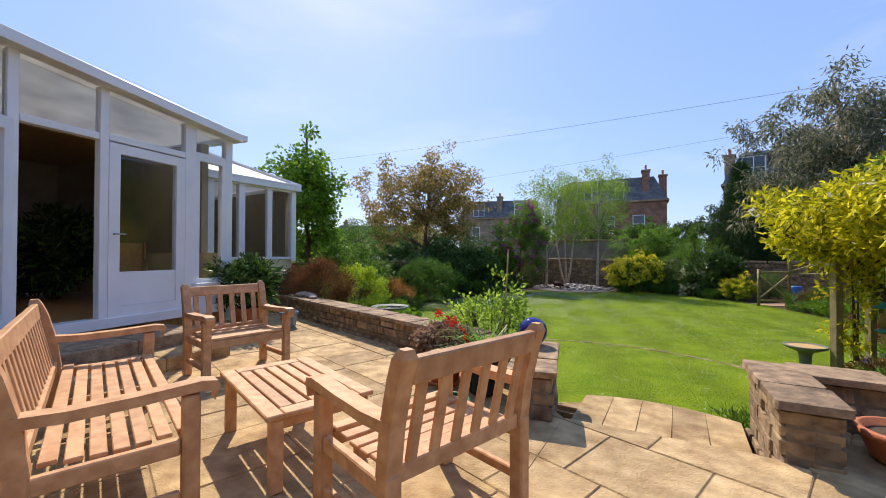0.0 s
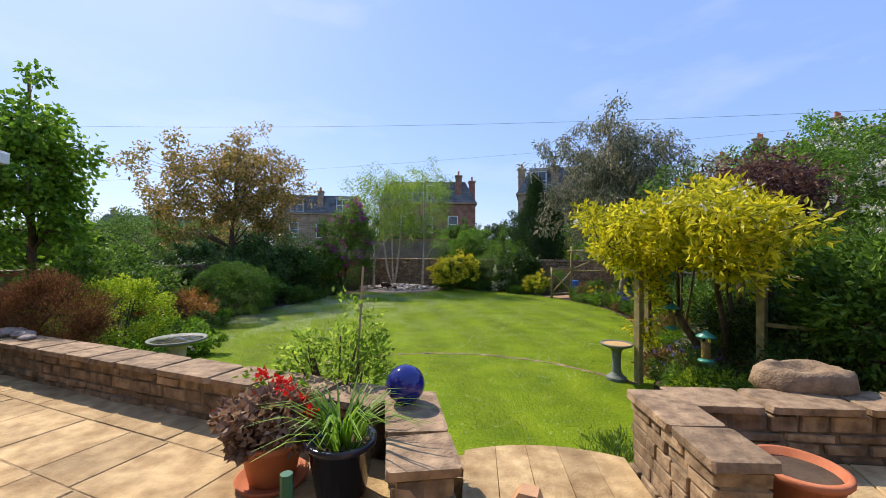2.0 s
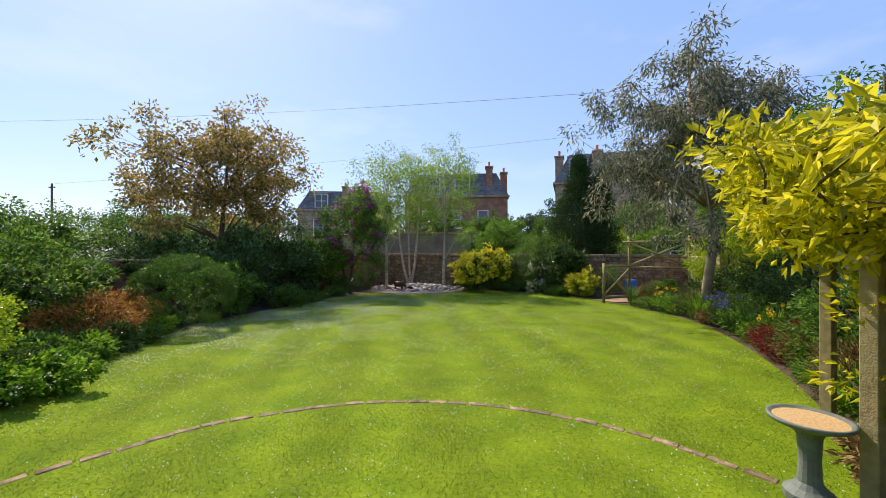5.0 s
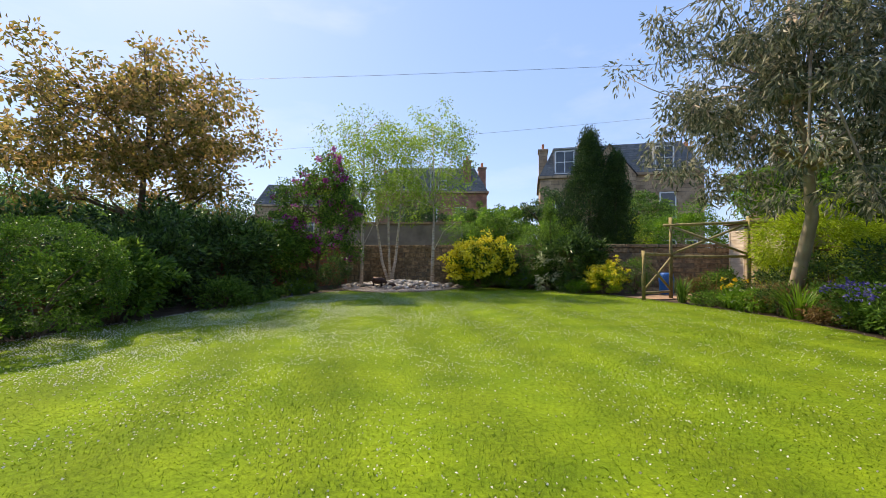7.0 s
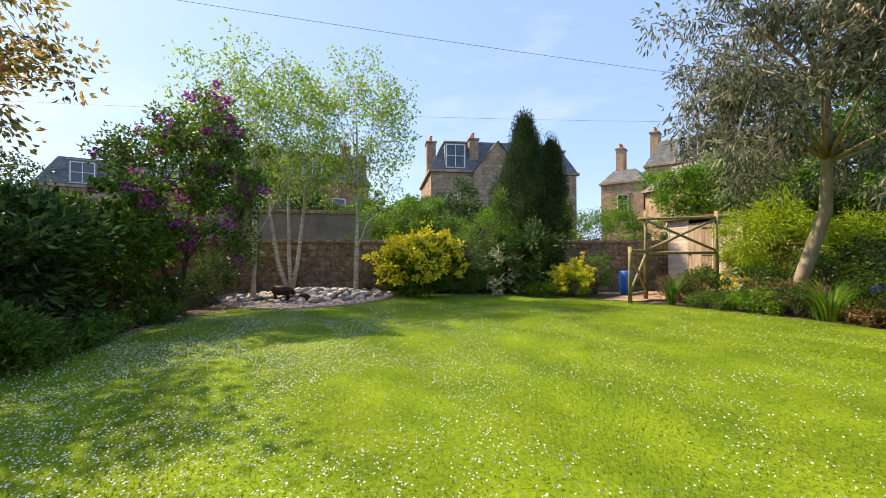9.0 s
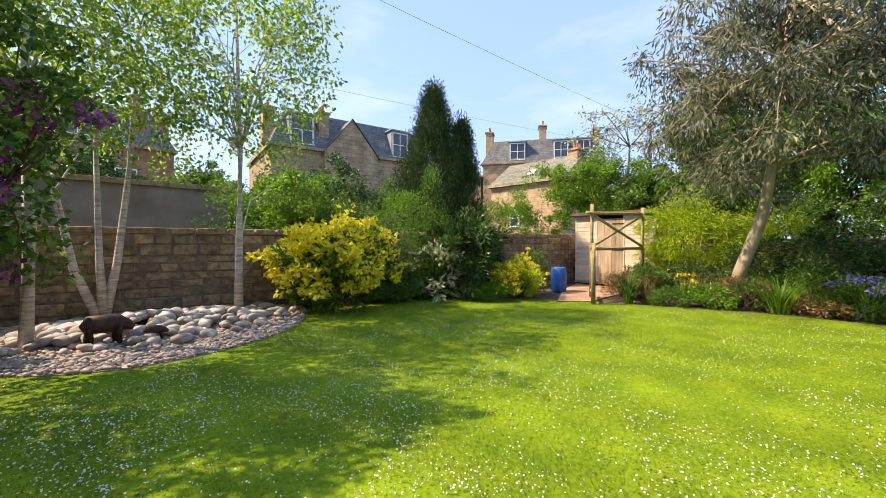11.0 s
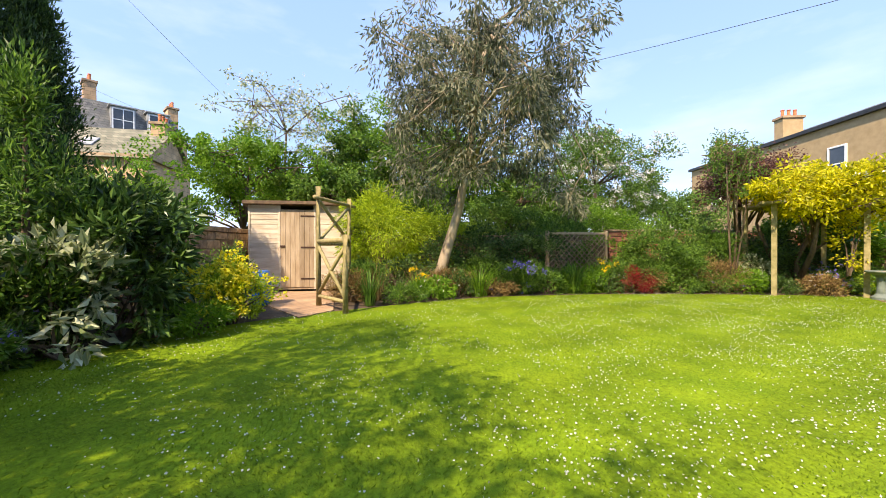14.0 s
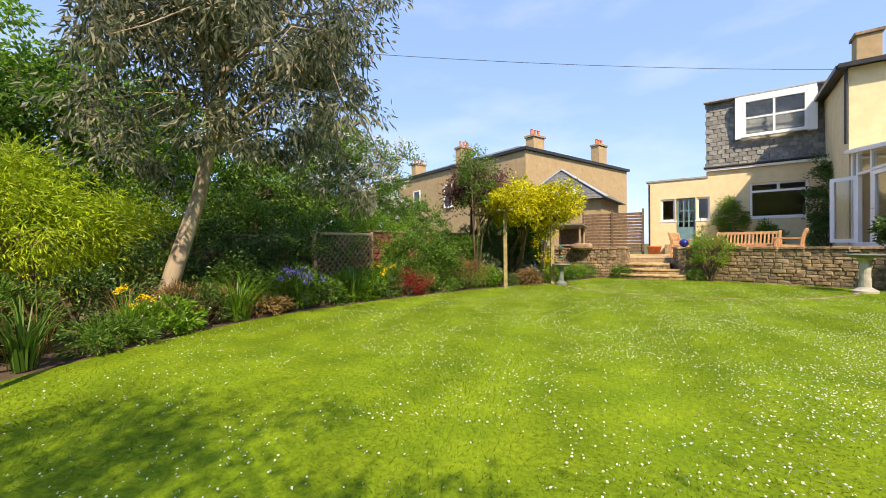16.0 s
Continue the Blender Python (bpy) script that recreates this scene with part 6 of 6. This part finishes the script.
pot("blue_pot", "small pale blue glazed pot beside the wall", (-2.75, 5.5, P), 0.15, 0.26, mat("pale_blue_glaze", (0.10, 0.22, 0.36), (0.16, 0.30, 0.45), 5, 0.2, 0.03))
hose = thing("hose_reel", "green hose reel standing on the terrace", "hose reel", pose(1.36, 3.75, P))
g = Geo()
for k in range(5):
    g.tube([(0.17 * math.cos(a * 0.4), 0.17 * math.sin(a * 0.4), 0.03 + 0.028 * k) for a in range(17)], [0.014] * 17, 6)
place("coil", g.done("coil", True), GREENPLASTIC, hose)
g = Geo()
g.tube([(0, 0, 0), (0, 0, 0.5)], [0.028, 0.026], 10)
place("tap_post", g.done("tap_post"), GREENPLASTIC, hose)


def bird_bath(name, label, at, h, rad, material, water=False, bowl_mat=LEADGREEN):
    t = thing(name, label, "bird bath", pose(*at))
    g = Geo()
    g.lathe([(0, 0), (rad * 0.62, 0), (rad * 0.62, 0.05), (rad * 0.42, 0.09), (rad * 0.3, 0.13), (rad * 0.26, h * 0.5), (rad * 0.3, h - 0.12), (rad * 0.4, h - 0.07), (0, h - 0.07)], 16)
    place("pedestal", g.done("pedestal", False), material, t)
    g = Geo()
    g.lathe([(0, h - 0.07), (rad * 0.55, h - 0.06), (rad * 0.95, h - 0.015), (rad, h), (rad * 1.0, h + 0.018), (rad * 0.92, h + 0.018), (rad * 0.85, h - 0.005), (0, h - 0.02)], 28)
    place("bowl", g.done("bowl", True), bowl_mat, t)
    g = Geo()
    g.lathe([(rad * 0.86, h + 0.001), (0.001, h + 0.002)], 24)
    place("water" if water else "seed", g.done("fill"), WATER if water else SEED, t)
    return t


bird_bath("bird_table", "fluted stone pedestal bird bath with seed", (4.42, 8.72, 0), 0.58, 0.25, LEADGREEN)
bird_bath("bird_bath", "wide green-grey bowl on a stone pedestal", (-1.95, 7.2, 0), 0.85, 0.36, CASTSTONE, True)


def feeder(at, label):
    t = thing("bird_feeder", label, "bird feeder", pose(*at))
    g = Geo()
    g.lathe([(0.0, 0.40), (0.02, 0.40), (0.03, 0.385), (0.105, 0.335), (0.11, 0.32), (0.09, 0.318), (0.0, 0.33)], 20)
    place("cap", g.done("cap", True), TEALPLASTIC, t)
    g = Geo()
    g.lathe([(0.05, 0.06), (0.05, 0.33)], 16)
    place("tube", g.done("tube", True), CLEARPLASTIC, t)
    g = Geo()
    g.lathe([(0.0, 0.06), (0.043, 0.06), (0.043, 0.25), (0.0, 0.27)], 14)
    place("seed", g.done("seed", True), SEED, t)
    g = Geo()
    g.lathe([(0.0, 0.0), (0.055, 0.0), (0.09, 0.03), (0.085, 0.04), (0.05, 0.06), (0.0, 0.06)], 18)
    place("tray", g.done("tray", True), TEALPLASTIC, t)
    g = Geo()
    g.tube([(0, 0, 0.4), (0, 0, 1.1)], [0.003, 0.003], 4)
    place("hanger", g.done("hanger"), CABLE, t)


feeder((4.95, 7.2, 0.72), "green-capped seed feeder hanging from the pergola")
feeder((5.1, 8.35, 0.9), "green tube feeder hanging from the pergola")

# ---- pebble bed ----
GRAVEL_BED = spline([(-4.3, 24.6), (-3.95, 22.3), (-3.4, 21.33), (-2.45, 20.83), (-1.25, 21.03), (-0.2, 21.83), (0.5, 23.3), (0.2, 23.9)][::-1])
tagged(place("gravel", slab_mesh("gravel", GRAVEL_BED, -0.04, 0.012), GRAVEL), "pinkish gravel under the birches", "gravel", kind="structure")
pebs = []
for s in range(6):
    bm = bmesh.new()
    bmesh.ops.create_icosphere(bm, subdivisions=2, radius=1)
    for v in bm.verts:
        v.co = Vector((v.co.x * 1.25, v.co.y * 0.95, v.co.z * 0.6)) * (1 + 0.22 * noise.noise(v.co * 1.6 + Vector((s * 7, 0, 0))))
    me = bpy.data.meshes.new("pebble")
    bm.to_mesh(me)
    bm.free()
    for p in me.polygons:
        p.use_smooth = True
    pebs.append(me)
PEBV = mat("grey_cobbles", (0.24, 0.20, 0.17), (0.50, 0.45, 0.40), 6, 0.75, 0.3, 40, vary=0.6, stain=0.4, stain_scale=6)
for me in pebs:
    me.materials.append(PEBV)
r = random.Random(19)
heap = thing("cobbles", "heap of smooth grey cobbles round the birches", "stones")
k = 0
while k < 290:
    x, y = r.gauss(-1.9, 1.0), r.gauss(22.9, 0.65)
    if not (-4.0 < x < 0.2 and 21.6 < y < 24.3) or y < 21.5 + 0.4 * abs(x + 1.9):
        continue
    s = r.uniform(0.045, 0.12)
    hgt = 0.16 * math.exp(-((x + 1.8) ** 2 / 1.6 + (y - 23.0) ** 2 / 0.5))
    place("cobble", r.choice(pebs), None, heap, m=pose(x, y, 0.03 + hgt + s * 0.3, r.uniform(-20, 20), r.uniform(-20, 20), r.uniform(0, 180)) @ Matrix.Diagonal((s, s, s, 1)))
    k += 1
g = Geo()
bm = bmesh.new()
bmesh.ops.create_icosphere(bm, subdivisions=1, radius=1)
bv = np.array([v.co[:] for v in bm.verts])
bf = [tuple(v.index for v in f.verts) for f in bm.faces]
bm.free()
for k in range(7500):
    x, y = r.uniform(-4.3, 0.5), r.uniform(20.8, 24.5)
    if not inside(np.array([x]), np.array([y]), GRAVEL_BED)[0]:
        continue
    s = r.uniform(0.014, 0.036)
    g.add(bv * np.array([s * r.uniform(0.9, 1.5), s, s * 0.6]) + np.array([x, y, 0.018 + s * 0.3]), bf)
tagged(place("pebbles", g.done("pebbles", True), PEBBLE), "small pale pebbles spread over the gravel", "pebbles", kind="stuff")


def statue(label, at, s, rz):
    """A stocky four-legged garden ornament as one plain mesh."""
    g = Geo()
    g.tube([(-0.3 * s, 0, 0.33 * s), (-0.2 * s, 0, 0.38 * s), (0.05 * s, 0, 0.37 * s), (0.22 * s, 0, 0.36 * s), (0.36 * s, 0, 0.3 * s), (0.45 * s, 0, 0.24 * s)], [0.06 * s, 0.16 * s, 0.17 * s, 0.15 * s, 0.1 * s, 0.05 * s], 12)
    for x in (-0.2, 0.2):
        for y in (-0.09, 0.09):
            g.tube([(x * s, y * s, 0.34 * s), (x * s, y * s, 0.15 * s), (x * s * 1.05, y * s, 0)], [0.075 * s, 0.05 * s, 0.045 * s], 8)
    ob = place("animal_statue", g.done("statue", True), BRONZE, m=pose(*at, 0, 0, rz))
    tagged(ob, label, "statue")


statue("dark rusty iron animal ornament on the pebbles", (-2.62, 22.15, 0.03), 0.72, 15)
statue("small rusty iron animal ornament on the pebbles", (-2.1, 22.05, 0.03), 0.36, 10)

# plants against the house
bush("wall_climber", "climber trained on the cream house wall", "shrub", (0.35, -1.2, 0.65), (0.5, 0.3, 2.6), L_MID, 70, 70, (0.08, 0.045), 191, 0.22)
bush("wall_climber", "dense dark climber beside the kitchen window", "shrub", (-2.6, -0.6, 0.65), (0.6, 0.6, 3.6), L_DARK, 110, 80, (0.09, 0.05), 192, 0.26)
bush("shrub_in_pot", "small evergreen below the kitchen window", "shrub", (-0.9, -1.1, 0.65), (0.4, 0.3, 1.3), L_MID, 50, 60, (0.08, 0.04), 193, 0.2)
pot("door_pot", "broad terracotta pot beside the fence", (3.2, -0.6, P), 0.32, 0.38, TERRA)
indoor = bush("house_plant", "dark leafy indoor plant inside the conservatory", "plant", (-6.2, 3.5, 1.12), (0.6, 0.6, 1.5), L_DARK, 50, 50, (0.16, 0.06), 194, 0.28)
chair = thing("cane_chair", "honey-coloured cane armchair inside the conservatory", "chair", pose(-4.7, 3.95, 1.115, 0, 0, 70))
g = Geo()
for x in (-0.24, 0.24):
    g.tube([(x, -0.24, 0), (x, -0.24, 0.62)], [0.018, 0.018], 7)
    g.tube([(x, 0.24, 0), (x, 0.22, 0.45), (x * 0.95, 0.32, 0.95)], [0.018, 0.018, 0.016], 7)
    g.tube([(x, -0.27, 0.62), (x, 0.24, 0.64)], [0.02, 0.018], 7)
place("frame", g.done("frame", True), CANE, chair)
block("seat", (0.46, 0.46, 0.05), (0, 0, 0.4), CANE, chair)
block("back", (0.42, 0.03, 0.5), (0, 0.28, 0.45), CANE, chair, rx=-12)
stake = tagged(new("garden_stake"), "thin leaning rusty cane stake in the border", "stake")
stake.matrix_basis = pose(1.1, 5.35, 0)
g = Geo()
g.tube([(0, 0, -0.1), (0.08, 0.1, 1.95)], [0.01, 0.009], 7)
place("cane", g.done("cane"), GREYWOOD, stake)

# border filling
FILL = ((7.4, 17.2, 0.5, 0.6, L_DRY), (7.9, 16.2, 0.6, 0.9, L_MID), (7.7, 15.2, 0.6, 0.8, L_MID), (7.3, 13.9, 0.5, 0.6, L_FRESH), (7.3, 12.9, 0.5, 0.7, L_MID), (7.0, 12.1, 0.5, 0.8, L_MID), (6.9, 11.2, 0.55, 1.0, L_MID), (6.4, 10.7, 0.45, 0.8, L_DRY),
        (7.9, 18.3, 0.6, 0.9, L_DARK), (8.3, 17.2, 0.7, 1.3, L_DARK), (8.6, 12.4, 0.8, 1.7, L_FRESH), (6.3, 8.6, 0.6, 0.8, L_DARK), (6.4, 7.4, 0.6, 1.0, L_DARK), (8.3, 10.6, 0.8, 1.9, L_MID), (8.0, 9.0, 0.9, 2.0, L_DARK), (6.9, 19.5, 0.4, 0.6, L_DRY), (7.3, 19.2, 0.45, 0.8, L_MID),
        (3.5, 22.9, 0.6, 1.0, L_MID), (2.2, 23.3, 0.6, 1.2, L_DARK), (4.9, 22.4, 0.6, 1.2, L_MID), (-5.9, 12.4, 0.7, 0.9, L_BRONZE), (-5.9, 9.0, 0.8, 1.1, L_MID), (-6.6, 9.4, 1.0, 1.5, L_FRESH), (-3.0, 7.6, 0.5, 0.5, L_FRESH), (-4.8, 16.9, 0.5, 0.6, L_MID), (-4.7, 20.7, 0.5, 0.7, L_DARK), (-4.2, 22.3, 0.5, 1.2, L_DARK))
for k, (x, y, rx, h, mm) in enumerate(FILL):
    bush("border_plant", "dry brown stems in the border" if mm is L_DRY else "leafy low plant filling the border", "plant", (x, y, 0), (rx, rx, h), mm, 45, 55, (0.09, 0.012) if mm is L_DRY else (0.075, 0.035), 220 + k, 0.2, group="border plants", droop=-0.5 if mm is L_DRY else 0.0)

EDGE = ((6.35, 18.4), (6.75, 17.7), (6.95, 17.1), (7.1, 16.1), (7.15, 15.6), (7.05, 14.8), (6.95, 14.0), (6.85, 13.3), (6.6, 12.2), (6.4, 11.6), (6.15, 10.9), (5.95, 10.2), (5.7, 9.5), (5.15, 8.9), (5.0, 7.8), (4.8, 7.0), (4.6, 6.4))
for k, (x, y) in enumerate(EDGE):
    bush("edging_plant", "low leafy clump spilling onto the lawn edge", "plant", (x + 0.18, y, 0), (0.38, 0.42, 0.3 + 0.12 * (k % 3)), (L_MID, L_FRESH, L_DARK, L_DRY, L_MID)[k % 5], 34, 50, (0.08, 0.02 + 0.015 * (k % 2)), 260 + k, 0.14, group="border plants",
         flower=(L_WHITE, "blossom", 12, 0.025, 6) if k % 6 == 1 else (L_BLUE, "blossom", 14, 0.03, 8) if k % 6 == 4 else None)
for k in range(9):
    bush("edging_plant", "low leafy clump spilling onto the lawn edge", "plant", (-3.6 - 0.24 * k, 8.3 + 0.6 * k, 0), (0.45, 0.4, 0.3 + 0.1 * (k % 3)), (L_MID, L_FRESH, L_DARK)[k % 3], 34, 50, (0.08, 0.035), 290 + k, 0.14, group="border plants")
